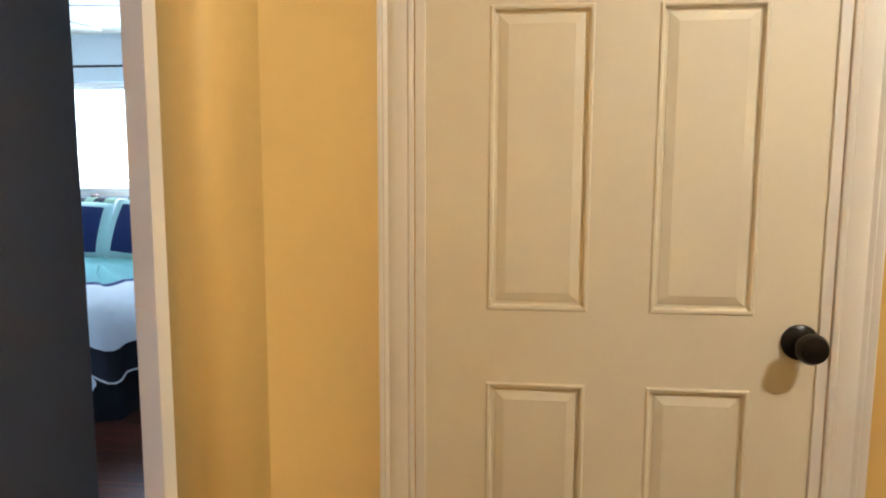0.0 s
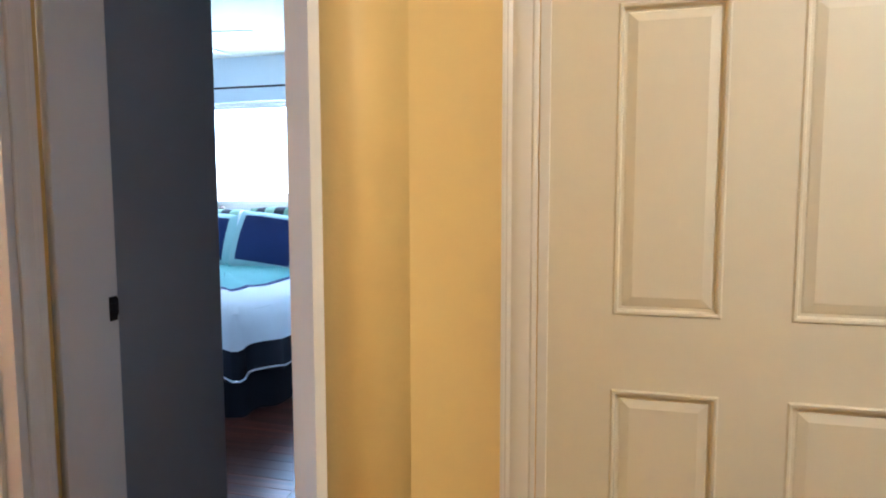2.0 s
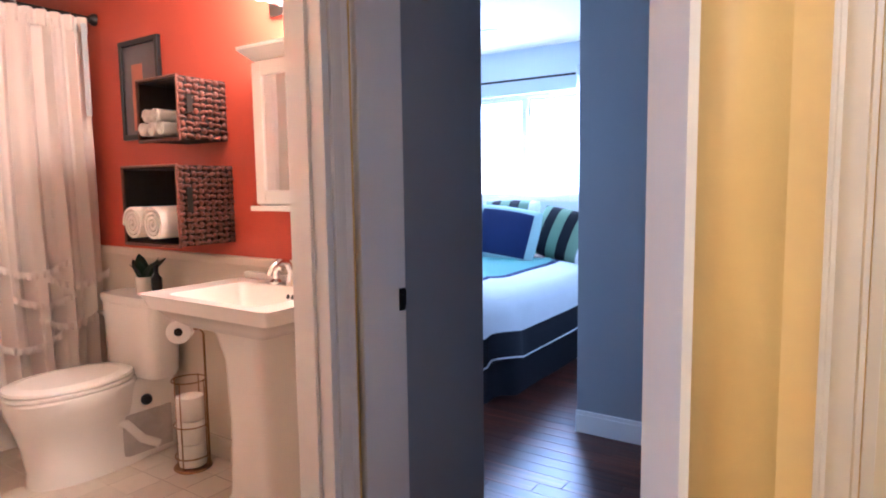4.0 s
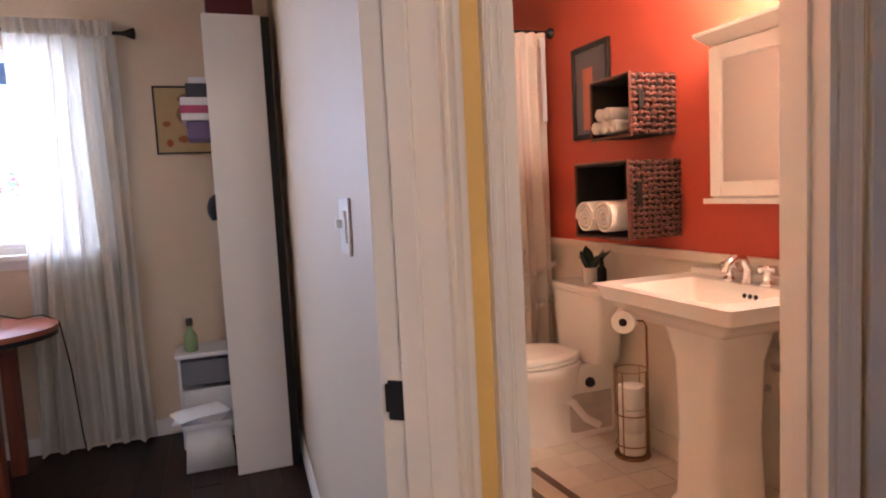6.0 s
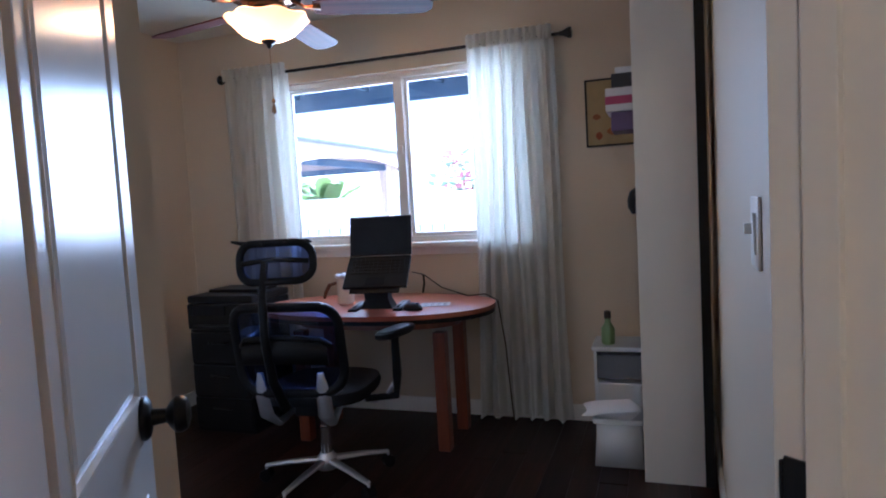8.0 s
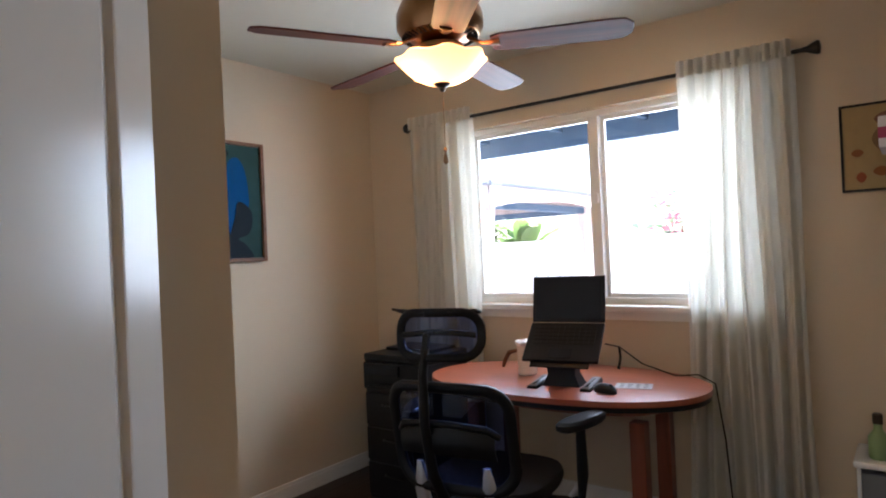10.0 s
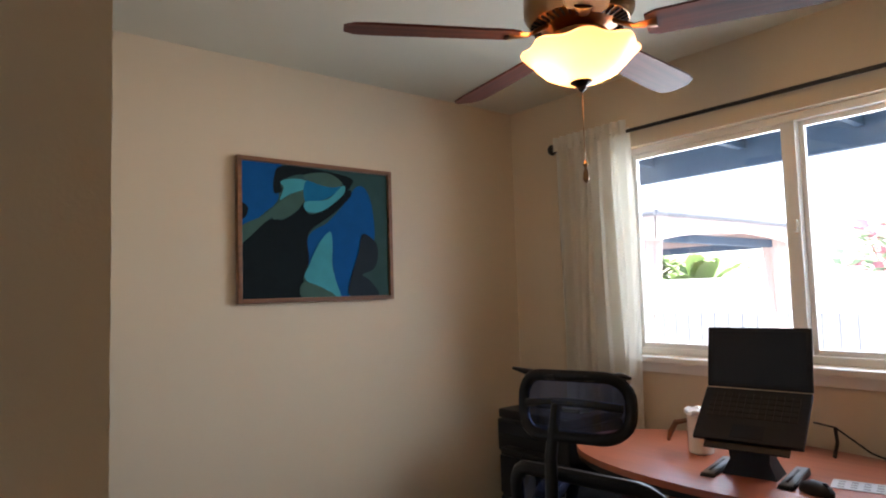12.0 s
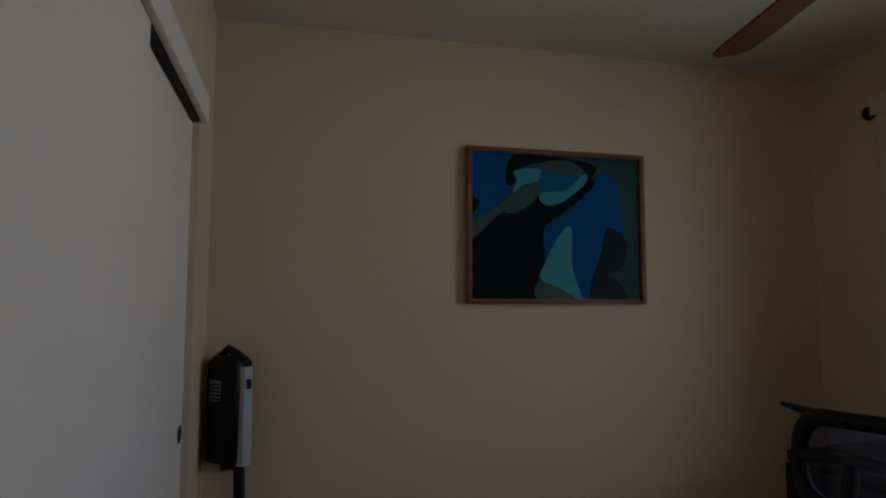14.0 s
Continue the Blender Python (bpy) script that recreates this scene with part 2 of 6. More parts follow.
def wall(name, p, q, thick, front, back, label, openings=(), z0=0.0, z1=2.405):
    """A wall from p to q whose right-hand face lies on the line; its thickness goes to the left. Openings: (from, to, sill, head)."""
    length = math.dist(p, q)
    bm = bmesh.new()
    cuts = sorted(openings)
    at = 0.0
    for a, b, lo, hi in cuts:
        if a > at:
            bm_box(at, 0, z0, a, thick, z1, bm=bm)
        if lo > z0:
            bm_box(a, 0, z0, b, thick, lo, bm=bm)
        if hi < z1:
            bm_box(a, 0, hi, b, thick, z1, bm=bm)
        at = b
    if at < length:
        bm_box(at, 0, z0, length, thick, z1, bm=bm)
    bm.faces.ensure_lookup_table()
    bm.normal_update()
    for f in bm.faces:
        if f.normal.y > 0.5:
            f.material_index = 1
    ob = part(name, bm, [front, back], m=axes(p, q))
    return tagged(ob, label, "wall", kind="structure")


def casing(name, a, b, top, m, y=0.0, side=-1, width=0.08, sides="lrt", label="white moulded door casing", plain=False):
    """Moulded trim round an opening from a to b, on the face at y, standing proud to the given side."""
    shape = ((0.0, 0.0), (0.0, 0.010), (1.0, 0.012), (1.0, 0.0)) if plain else ((0.0, 0.0), (0.0, 0.007), (0.03, 0.009), (0.12, 0.010), (0.17, 0.007), (0.22, 0.009), (0.42, 0.0105), (0.62, 0.012), (0.66, 0.0105), (0.70, 0.0125), (0.76, 0.015), (0.80, 0.0145), (0.84, 0.0165), (0.95, 0.018), (1.0, 0.016), (1.0, 0.0))
    bm = bmesh.new()

    def strip(rings):
        made = [[bm.verts.new(p) for p in ring] for ring in rings]
        for k in range(len(shape) - 1):
            bm.faces.new((made[0][k], made[0][k + 1], made[1][k + 1], made[1][k]))
        for ring in made:
            bm.faces.new(ring)

    rim = [(0.006 + f * width, y + side * d) for f, d in shape]
    up = 1 if "t" in sides else 0
    if "l" in sides:
        strip([[(a - o, d, 0) for o, d in rim], [(a - o, d, top + up * o) for o, d in rim]])
    if "r" in sides:
        strip([[(b + o, d, 0) for o, d in rim], [(b + o, d, top + up * o) for o, d in rim]])
    if "t" in sides:
        strip([[(a - (o if "l" in sides else 0), d, top + o) for o, d in rim], [(b + (o if "r" in sides else 0), d, top + o) for o, d in rim]])
    ob = part(name, bm, WHITE, m=m)
    return tagged(ob, label, "trim", kind="structure")


def jamb(name, a, b, top, thick, m, stop=0.5):
    """Lining of an opening with a door stop."""
    lining = thing(name, "white painted door lining with stop", "door frame", m, kind="structure")
    for x0, x1 in ((a - 0.004, a + 0.016), (b - 0.016, b + 0.004)):
        part("side_jamb", bm_box(x0, -0.003, 0, x1, thick + 0.003, top, 0.002), WHITE, lining)
    part("head_jamb", bm_box(a + 0.016, -0.003, top - 0.018, b - 0.016, thick + 0.003, top, 0.002), WHITE, lining)
    s0, s1 = thick * stop - 0.018, thick * stop + 0.018
    for x0, x1 in ((a + 0.016, a + 0.027), (b - 0.027, b - 0.016)):
        part("door_stop", bm_box(x0, s0, 0, x1, s1, top - 0.018, 0.002), WHITE, lining)
    return lining


def bm_panel_door(w, h, t, panels, relief=1.0):
    """A moulded door leaf from x 0 to w, y -t/2 to t/2; panels are (x0, x1, z0, z1)."""
    bm = bmesh.new()
    xs = sorted({0.0, w, *[p[0] for p in panels], *[p[1] for p in panels]})
    zs = sorted({0.0, h, *[p[2] for p in panels], *[p[3] for p in panels]})
    loops = ((0.0, 0.0), (0.004, 0.004), (0.010, 0.003), (0.014, -0.009), (0.021, -0.009), (0.024, -0.006), (0.044, 0.0))
    loops = [(a * relief, d * relief) for a, d in loops]
    for side in (-1, 1):
        y = side * t / 2
        for x0, x1 in zip(xs, xs[1:]):
            for z0, z1 in zip(zs, zs[1:]):
                cx, cz = (x0 + x1) / 2, (z0 + z1) / 2
                if any(p[0] < cx < p[1] and p[2] < cz < p[3] for p in panels):
                    continue
                bm.faces.new([bm.verts.new(v) for v in ((x0, y, z0), (x1, y, z0), (x1, y, z1), (x0, y, z1))])
        for x0, x1, z0, z1 in panels:
            rings = []
            for ins, d in loops:
                yy = y + side * d
                rings.append([bm.verts.new(v) for v in ((x0 + ins, yy, z0 + ins), (x1 - ins, yy, z0 + ins), (x1 - ins, yy, z1 - ins), (x0 + ins, yy, z1 - ins))])
            for ra, rb in zip(rings, rings[1:]):
                for k in range(4):
                    bm.faces.new((ra[k], ra[(k + 1) % 4], rb[(k + 1) % 4], rb[k]))
            bm.faces.new(rings[-1])
    ring = [(0, 0), (w, 0), (w, h), (0, h)]
    for (xa, za), (xb, zb) in zip(ring, ring[1:] + ring[:1]):
        bm.faces.new([bm.verts.new(v) for v in ((xa, -t / 2, za), (xb, -t / 2, zb), (xb, t / 2, zb), (xa, t / 2, za))])
    bmesh.ops.split_edges(bm, edges=bm.edges[:])
    return bm


def six_panels(w, mid=0.116, stile=0.166):
    a, b = stile * w, 0.5 * w - mid / 2
    out = []
    for z0, z1 in ((0.17, 0.822), (0.968, 1.548), (1.635, 1.895)):
        out += [(a, b, z0, z1), (w - b, w - a, z0, z1)]
    return out


def add_knob(door, x, z, y, side, mat=None):
    """A round rose, neck and ball on one face of a door."""
    mat = mat or BLACK
    profile = [(0.001, 0), (0.034, 0), (0.034, 0.006), (0.028, 0.011), (0.013, 0.014), (0.011, 0.034), (0.020, 0.040), (0.028, 0.048), (0.029, 0.056), (0.024, 0.065), (0.012, 0.069), (0.001, 0.070)]
    return part("knob", bm_lathe(profile, 24), mat, door, "dark bronze round door knob", pose(x, y, z, 90 if side < 0 else -90))


def add_strike(parent_name, m, w=0.032, h=0.058):
    bm = bm_box(-w / 2, -0.002, -h / 2, w / 2, 0.002, h / 2, 0.001)
    bm_box(w / 2, -0.002, -h * 0.3, w / 2 + 0.004, 0.004, h * 0.42, 0.0015, bm)
    bm_box(-0.007, -0.0035, -0.013, 0.007, -0.0015, 0.013, 0, bm)
    ob = part(parent_name, bm, BLACK, m=m)
    return tagged(ob, "dark bronze strike plate on the door lining", "strike plate")


# ---- plan ----
HALL_X = -0.95
BED_A, BED_B = (-0.089, 1.100), (-1.020, 1.742)
OFF_A, OFF_B = (-0.950, 0.740), (-0.005, -0.030)
WIN_X, NORTH_Y, SOUTH_Y, CLOSET_X = -3.735, 0.715, -2.490, -1.085
BATH_N, BATH_S, BEDROOM_N = 2.25, 0.80, 5.60
TOP = 2.405
THICK = 0.11

# hall
D1M = axes((-0.017, 1.770), (1.30, 1.770))
wall("wall_hall_north", (-0.017, 1.770), (2.60, 1.770), THICK, YELLOW, GREY, "yellow painted hall wall with a closed door", [(0.074, 0.850, 0, 2.04)])
jamb("door_lining", 0.074, 0.850, 2.04, THICK, D1M, 0.6)
casing("trim_closed_door", 0.074, 0.850, 2.04, D1M, width=0.075)
wall("wall_stub", (-0.017, 1.168), (-0.017, 1.770), 0.10, YELLOW, GREY, "yellow painted wall return beside the door")
structure("wall_stub_end", bm_prism([(-0.017, 1.168), (-0.117, 1.168), (-0.117, 1.122), (-0.089, 1.100)], 0, TOP), YELLOW, "tan yellow chamfered wall end", "wall")
bed_len = math.dist(BED_A, BED_B)
BEDM = axes(BED_B, BED_A)
wall("wall_bedroom_door", BED_B, BED_A, THICK, YELLOW, GREY, "yellow hall wall round the bedroom doorway", [(0.0, bed_len - 0.042, 0, 2.04)])
jamb("bedroom_door_lining", -0.036, bed_len - 0.042, 2.04, THICK, BEDM, 0.5)
casing("trim_bedroom_door", 0.032, bed_len - 0.042, 2.04, BEDM, width=0.044, plain=True)
wall("wall_bath_door", (HALL_X, 0.717), (HALL_X, 1.762), THICK, YELLOW, BEIGE, "yellow hall wall round the bathroom doorway", [(0.111, 0.803, 0, 2.04)])
BATHD = axes((HALL_X, 0.717), (HALL_X, 1.83))
jamb("bath_door_lining", 0.111, 0.803, 2.04, THICK, BATHD, 0.5)
casing("trim_bath_door", 0.111, 0.803, 2.04, BATHD, width=0.048, sides="rt")
casing("trim_bath_door", 0.111, 0.803, 2.04, BATHD, width=0.036, sides="l")
structure("trim_corner", bm_prism([(-0.949, 1.598), (-0.932, 1.600), (-0.932, 1.764), (-0.949, 1.764)], 0, TOP - 0.3), WHITE, "white corner board between two door casings", "trim")
OFFM = axes(OFF_B, OFF_A)
off_len = math.dist(OFF_A, OFF_B)
OFF_S = off_len - 0.055
wall("wall_office_door", OFF_B, OFF_A, THICK, YELLOW, CREAM, "diagonal hall wall round the office doorway", [(OFF_S - 0.775, OFF_S, 0, 2.04)])
jamb("office_door_lining", OFF_S - 0.775, OFF_S, 2.04, THICK, OFFM, 0.5)
casing("trim_office_door", OFF_S - 0.775, OFF_S, 2.04, OFFM, width=0.046)
wall("wall_hall_west", (-0.005, -1.20), (-0.005, -0.030), 0.10, YELLOW, CREAM, "yellow hall wall")
wall("wall_hall_south", (2.70, -1.20), (-0.15, -1.20), 0.10, YELLOW, YELLOW, "yellow hall wall")
wall("wall_hall_east", (2.60, 1.88), (2.60, -1.20), 0.10, YELLOW, YELLOW, "yellow hall wall")

# office
wall("wall_office_north", (WIN_X, 0.750), (-0.965, 0.632), 0.045, CREAM, BEIGE, "cream painted office wall with a light switch")
wall("wall_office_window", (WIN_X, SOUTH_Y), (WIN_X, 0.80), 0.14, CREAM, WHITE, "cream painted office wall with a wide window", [(0.75, 2.29, 1.03, 2.045)])
wall("wall_office_south", (-0.30, SOUTH_Y), (WIN_X - 0.14, SOUTH_Y), 0.10, CREAM, WHITE, "cream painted office wall behind the painting")
wall("wall_closet_side", (-0.30, -0.400), (-1.175, -0.400), 0.10, CREAM, CREAM, "cream painted side wall of the closet")
wall("wall_closet_front", (CLOSET_X, -0.500), (CLOSET_X, SOUTH_Y), 0.09, CREAM, CREAM, "cream painted wall round the closet opening", [(0.06, 1.66, 0, 1.93)])
wall("wall_closet_back", (-0.30, 0.06), (-0.30, SOUTH_Y), 0.10, CREAM, CREAM, "plain closet back wall")

# bathroom
wall("wall_bath_north", (-4.10, BATH_N), (-1.09, BATH_N), 0.10, RED, PALE, "red orange painted bathroom wall above a beige wainscot")
wall("wall_bath_south", (-1.09, BATH_S), (-4.10, BATH_S), 0.004, BEIGE, BEIGE, "beige painted bathroom wall")
wall("wall_bath_west", (-4.10, 0.796), (-4.10, BATH_N), 0.10, BEIGE, BEIGE, "pale bathroom wall behind the tub")

# bedroom
wall("wall_bedroom_entry", (-0.951, 1.768), (-1.02, 2.30), 0.10, GREY, BEIGE, "grey painted wall of the bedroom entry")
wall("wall_bedroom_grey", (-1.13, 3.40), (0.20, 3.40), 0.10, GREY, GREY, "grey painted bedroom wall with white baseboard")
wall("wall_bedroom_east", (-1.13, BEDROOM_N), (-1.13, 3.50), 0.10, PALE, PALE, "pale bedroom wall")
wall("wall_bedroom_west", (-4.60, 2.35), (-4.60, BEDROOM_N), 0.10, PALE, PALE, "pale bedroom wall")
wall("wall_bedroom_south", (-4.10, 2.352), (-4.70, 2.352), 0.10, PALE, PALE, "pale bedroom wall")
wall("wall_bedroom_window", (-4.70, BEDROOM_N), (-0.97, BEDROOM_N), 0.14, PALE, PALE, "pale bedroom wall with a wide window", [(0.85, 2.80, 1.15, 2.02)])
wall("wall_entry_east", (0.10, 3.40), (0.10, 1.88), 0.10, GREY, GREY, "grey wall beside the bedroom door")

# floors and ceilings
structure("floor", bm_box(-4.8, -2.7, -0.12, 2.8, 5.8, -0.012), SHADOWBLACK, "dark sub floor under the planks", "floor")
structure("ceiling", bm_box(-4.8, -2.7, TOP, 2.8, 5.8, TOP + 0.1), CEILING, "matt off-white ceiling", "ceiling")


# baseboards
def baseboard(p, q, height=0.09):
    n = math.dist(p, q)
    bm = bm_box(0, -0.013, 0, n, -0.0005, height, 0.003)
    bm_box(0, -0.017, 0, n, -0.013, height - 0.018, 0.002, bm)
    return tagged(part("baseboard", bm, WHITE, m=axes(p, q)), "white painted baseboard along the wall", "baseboard", kind="structure")


baseboard((WIN_X, SOUTH_Y), (WIN_X, 0.745))
baseboard((CLOSET_X, SOUTH_Y), (WIN_X, SOUTH_Y))
baseboard((WIN_X, 0.750), (-0.99, 0.633))
baseboard((-1.13, 3.40), (0.10, 3.40), 0.11)
baseboard((-0.955, 1.86), (-1.02, 2.30), 0.11)
baseboard((-0.50, -0.400), (-1.175, -0.400))

# ---- hall things ----
closed_door = thing("door_closed", "closed cream white six-panel door with dark knob", "door", pose(0.0695, 1.790, 0.012))
part("leaf", bm_panel_door(0.756, 2.02, 0.035, six_panels(0.756), 0.8), DOORWHITE, closed_door)
add_knob(closed_door, 0.715, 0.92, -0.0175, -1)

office_door = thing("door_office", "open glossy white six-panel office door with dark knobs", "door", pose(-0.399, 0.119, 0.012, 0, 0, 215.5))
part("leaf", bm_panel_door(0.74, 2.02, 0.035, [(a, b, z0, z1) for z0, z1 in ((0.17, 0.822), (0.968, 1.895)) for a, b in ((0.072, 0.262), (0.300, 0.668))], 0.6), LEAFWHITE, office_door)
add_knob(office_door, 0.68, 0.935, -0.0175, -1)
add_knob(office_door, 0.68, 0.935, 0.0175, 1)
add_strike("strike_plate", OFFM @ pose(OFF_S - 0.0185, 0.079, 0.93, 0, 0, 90), 0.042, 0.060)
add_strike("strike_plate", BATHD @ pose(0.803 - 0.0185, 0.055, 0.955, 0, 0, 90), 0.018, 0.05)
add_strike("strike_plate", pose(-0.9295, 1.747, 0.945, 0, 0, 90), 0.022, 0.057)

bedroom_door = thing("door_bedroom", "white bedroom door standing open against the entry", "door", pose(-0.140, 1.270, 0.012, 0, 0, 99.8))
part("leaf", bm_panel_door(0.80, 2.02, 0.035, six_panels(0.80)), LEAFWHITE, bedroom_door)
add_knob(bedroom_door, 0.74, 0.935, 0.0175, 1)
add_knob(bedroom_door, 0.74, 0.935, -0.0175, -1)

light_switch = thing("light_switch", "white double light switch on the cream wall", "light switch", pose(-1.348, 0.6475, 1.175, 0, 0, -2.4))
part("plate", bm_box(-0.058, -0.006, -0.058, 0.058, 0, 0.058, 0.003), WHITE, light_switch)
part("toggle", bm_box(-0.031, -0.019, -0.004, -0.021, -0.006, 0.014, 0.002), WHITE, light_switch)
part("rocker", bm_loft([[(0.010, -0.0062 - d0, -0.033), (0.042, -0.0062 - d0, -0.033), (0.042, -0.0062 - d1, 0.033), (0.010, -0.0062 - d1, 0.033)] for d0, d1 in ((0, 0), (0.001, 0.005))]), WHITE, light_switch)

# ---- office window ----
def window(name, m, w, h, deep, mullion, label, pane_mat=None):
    """A sliding window in an opening: x along the wall, y outwards, z up from the sill."""
    win = thing(name, label, "window", m, kind="structure")
    f = 0.032
    for nm, b in (("frame_side", (0, 0.05, 0, f, 0.12, h)), ("frame_side", (w - f, 0.05, 0, w, 0.12, h)), ("frame_head", (f, 0.05, h - f, w - f, 0.12, h)), ("frame_foot", (f, 0.05, 0, w - f, 0.12, f))):
        part(nm, bm_box(*b, 0.004), WHITE, win)
    part("mullion", bm_box(mullion - 0.022, 0.045, f, mullion + 0.022, 0.115, h - f, 0.004), WHITE, win)
    for a, b, y in ((f, mullion - 0.022, 0.075), (mullion + 0.022, w - f, 0.095)):
        sash = bmesh.new()
        for box in ((a, y - 0.012, f, a + 0.020, y + 0.012, h - f), (b - 0.020, y - 0.012, f, b, y + 0.012, h - f), (a + 0.020, y - 0.012, f, b - 0.020, y + 0.012, f + 0.022), (a + 0.020, y - 0.012, h - f - 0.022, b - 0.020, y + 0.012, h - f)):
            bm_box(*box, 0.003, sash)
        part("sash", sash, WHITE, win)
        pane = part("pane", bm_box(a + 0.020, y - 0.002, f + 0.022, b - 0.020, y + 0.002, h - f - 0.022), GLASS, win)
        pane.visible_shadow = False
    part("latch", bm_box(mullion - 0.012, 0.03, h * 0.52, mullion + 0.012, 0.046, h * 0.52 + 0.05, 0.004), WHITE, win)
    part("sill", bm_box(-0.05, -0.05, -0.03, w + 0.05, 0.05, -0.001, 0.006), WHITE, win)
    part("apron", bm_box(-0.03, -0.016, -0.075, w + 0.03, -0.001, -0.031, 0.003), WHITE, win)
    return win


window("window_1", axes((WIN_X, -1.74), (WIN_X, 0.0)) @ pose(0, 0, 1.03), 1.54, 1.015, 0.14, 0.79, "white sliding window in the office wall")
window("window_2", axes((-3.85, BEDROOM_N), (0, BEDROOM_N)) @ pose(0, 0, 1.15), 1.95, 0.87, 0.14, 1.30, "white sliding bedroom window behind the bed")


def curtain(name, m, w, h, folds, mat, label, seed, flare=0.0, group=""):
    """A hanging panel: x along the rod, z down from 0; gathered over the rod."""
    rnd = random.Random(seed)
    ph = [rnd.uniform(0, 6.28) for _ in range(4)]

    def f(u, v):
        fold = math.sin(u * folds * 6.283 + ph[0] + 0.5 * math.sin(3 * v + ph[1])) + 0.4 * math.sin(u * folds * 2.3 * 6.283 + ph[2])
        amp = 0.018 + 0.016 * v
        spread = 1 + flare * v * v
        return ((u - 0.5) * w * spread + 0.008 * math.sin(v * 5 + u * 9 + ph[3]), amp * fold + 0.01 * math.sin(4 * v + 7 * u), -v * h - (0.012 * math.sin(u * folds * 6.283) if v > 0.98 else 0))

    top = thing(name, label, "curtain", m, group)
    part("panel", bm_sheet(f, 110, 40, 0.0015), mat, top)
    part("header", bm_sheet(lambda u, v: ((u - 0.5) * w, 0.012 * math.sin(u * folds * 12.566 + ph[0]) - 0.018, 0.035 - v * 0.075), 110, 5, 0.0015), mat, top)
    return top


ROD_X, ROD_Z = WIN_X + 0.085, 2.105
curtain("curtain", pose(ROD_X, -1.86, 2.125, 0, 0, 90), 0.46, 2.09, 5, LINEN, "white linen curtain panel hanging to the floor", 3, 0.08, "office curtains")
curtain("curtain", pose(ROD_X, -0.245, 2.125, 0, 0, 90), 0.47, 2.10, 6, LINEN, "white linen curtain panel hanging to the floor", 8, 0.16, "office curtains")


def curtain_rod(m, length, z, label):
    rod = thing("curtain_rod", label, "curtain rod", m)
    part("bar", bm_tube([(0, 0, 0), (length, 0, 0)], 0.009, 10), BLACK, rod)
    for x, turn in ((0, -90), (length, 90)):
        part("finial", bm_lathe([(0.008, 0), (0.012, 0.01), (0.012, 0.02), (0.024, 0.045), (0.030, 0.06), (0.026, 0.07), (0.004, 0.074)], 16), BLACK, rod, m=pose(x, 0, 0, 0, turn, 0))
    for x in (0.05, length - 0.05):
        bm = bm_tube([(x, 0, -0.004), (x, 0.06, -0.004), (x, 0.082, -0.02)], 0.006, 8)
        bm_box(x - 0.015, 0.078, -0.05, x + 0.015, 0.0845, 0.03, 0.002, bm)
        part("bracket", bm, BLACK, rod)
    return rod


curtain_rod(pose(ROD_X, -2.045, ROD_Z, 0, 0, 90), 2.07, 0, "black curtain rod with round finials above the window")

# ---- office furniture ----
table = thing("oval_table", "oval cherry-topped table with dark edge and wooden legs", "table", pose(-3.28, -0.96, 0))
part("tabletop", bm_prism(oval(0, 0, 0.385, 0.66, 56, 2.2), 0.712, 0.735, bevel=0.004), CHERRY, table)
part("edge_band", bm_prism(oval(0, 0, 0.380, 0.655, 56, 2.2), 0.690, 0.7115, bevel=0.004), PLASTIC, table, "black edge moulding")
part("apron", bm_prism(oval(-0.05, 0, 0.22, 0.46, 40, 2.4), 0.625, 0.6895), CHERRYLEG, table)
for x, y in ((0.10, 0.40), (-0.22, 0.40), (0.10, -0.40), (-0.22, -0.40)):
    part("leg", bm_box(x - 0.032, y - 0.032, 0.0, x + 0.032, y + 0.032, 0.6095, 0.006), CHERRYLEG, table)

GREYPL = material("grey plastic", (0.16, 0.17, 0.19), 0.4, vary=0.1)
SCREEN = material("dark laptop screen", (0.012, 0.014, 0.02), 0.2, vary=0.1)
LAPGREY = material("dark grey laptop body", (0.010, 0.011, 0.016), 0.5, vary=0.1, bump=0.1)
SILVER = material("brushed aluminium", (0.82, 0.82, 0.84), 0.42, 1.0, vary=0.06)
for m in (SCREEN, LAPGREY):
    m.node_tree.nodes["Principled BSDF"].inputs["Specular IOR Level"].default_value = 0.15
laptop = thing("laptop", "open dark laptop raised on a stand", "laptop", pose(-3.20, -0.885, 0.735, 0, 0, 9))
# local x points to the viewer's side of the desk
tilt_base, tilt_screen = radians(42), radians(102)
base_low, base_high = Vector((0.10, 0, 0.110)), Vector((0.10 - 0.215 * math.cos(tilt_base), 0, 0.110 + 0.215 * math.sin(tilt_base)))
part("keyboard_half", bm_box(-0.1075, -0.168, -0.008, 0.1075, 0.168, 0.008, 0.004), LAPGREY, laptop, m=Matrix.Translation((base_low + base_high) / 2) @ pose(0, 0, 0, 0, 42, 0))
bm = bmesh.new()
for row in range(5):
    for col in range(12):
        x0, y0 = -0.085 + row * 0.021, -0.142 + col * 0.0238
        bm_box(x0, y0, 0.0085, x0 + 0.017, y0 + 0.019, 0.0105, 0, bm)
part("keys", bm, PLASTIC, laptop, m=Matrix.Translation((base_low + base_high) / 2) @ pose(0, 0, 0, 0, 42, 0))
part("trackpad", bm_box(0.045, -0.05, 0.0085, 0.095, 0.05, 0.0095, 0.001), SCREEN, laptop, m=Matrix.Translation((base_low + base_high) / 2) @ pose(0, 0, 0, 0, 42, 0))
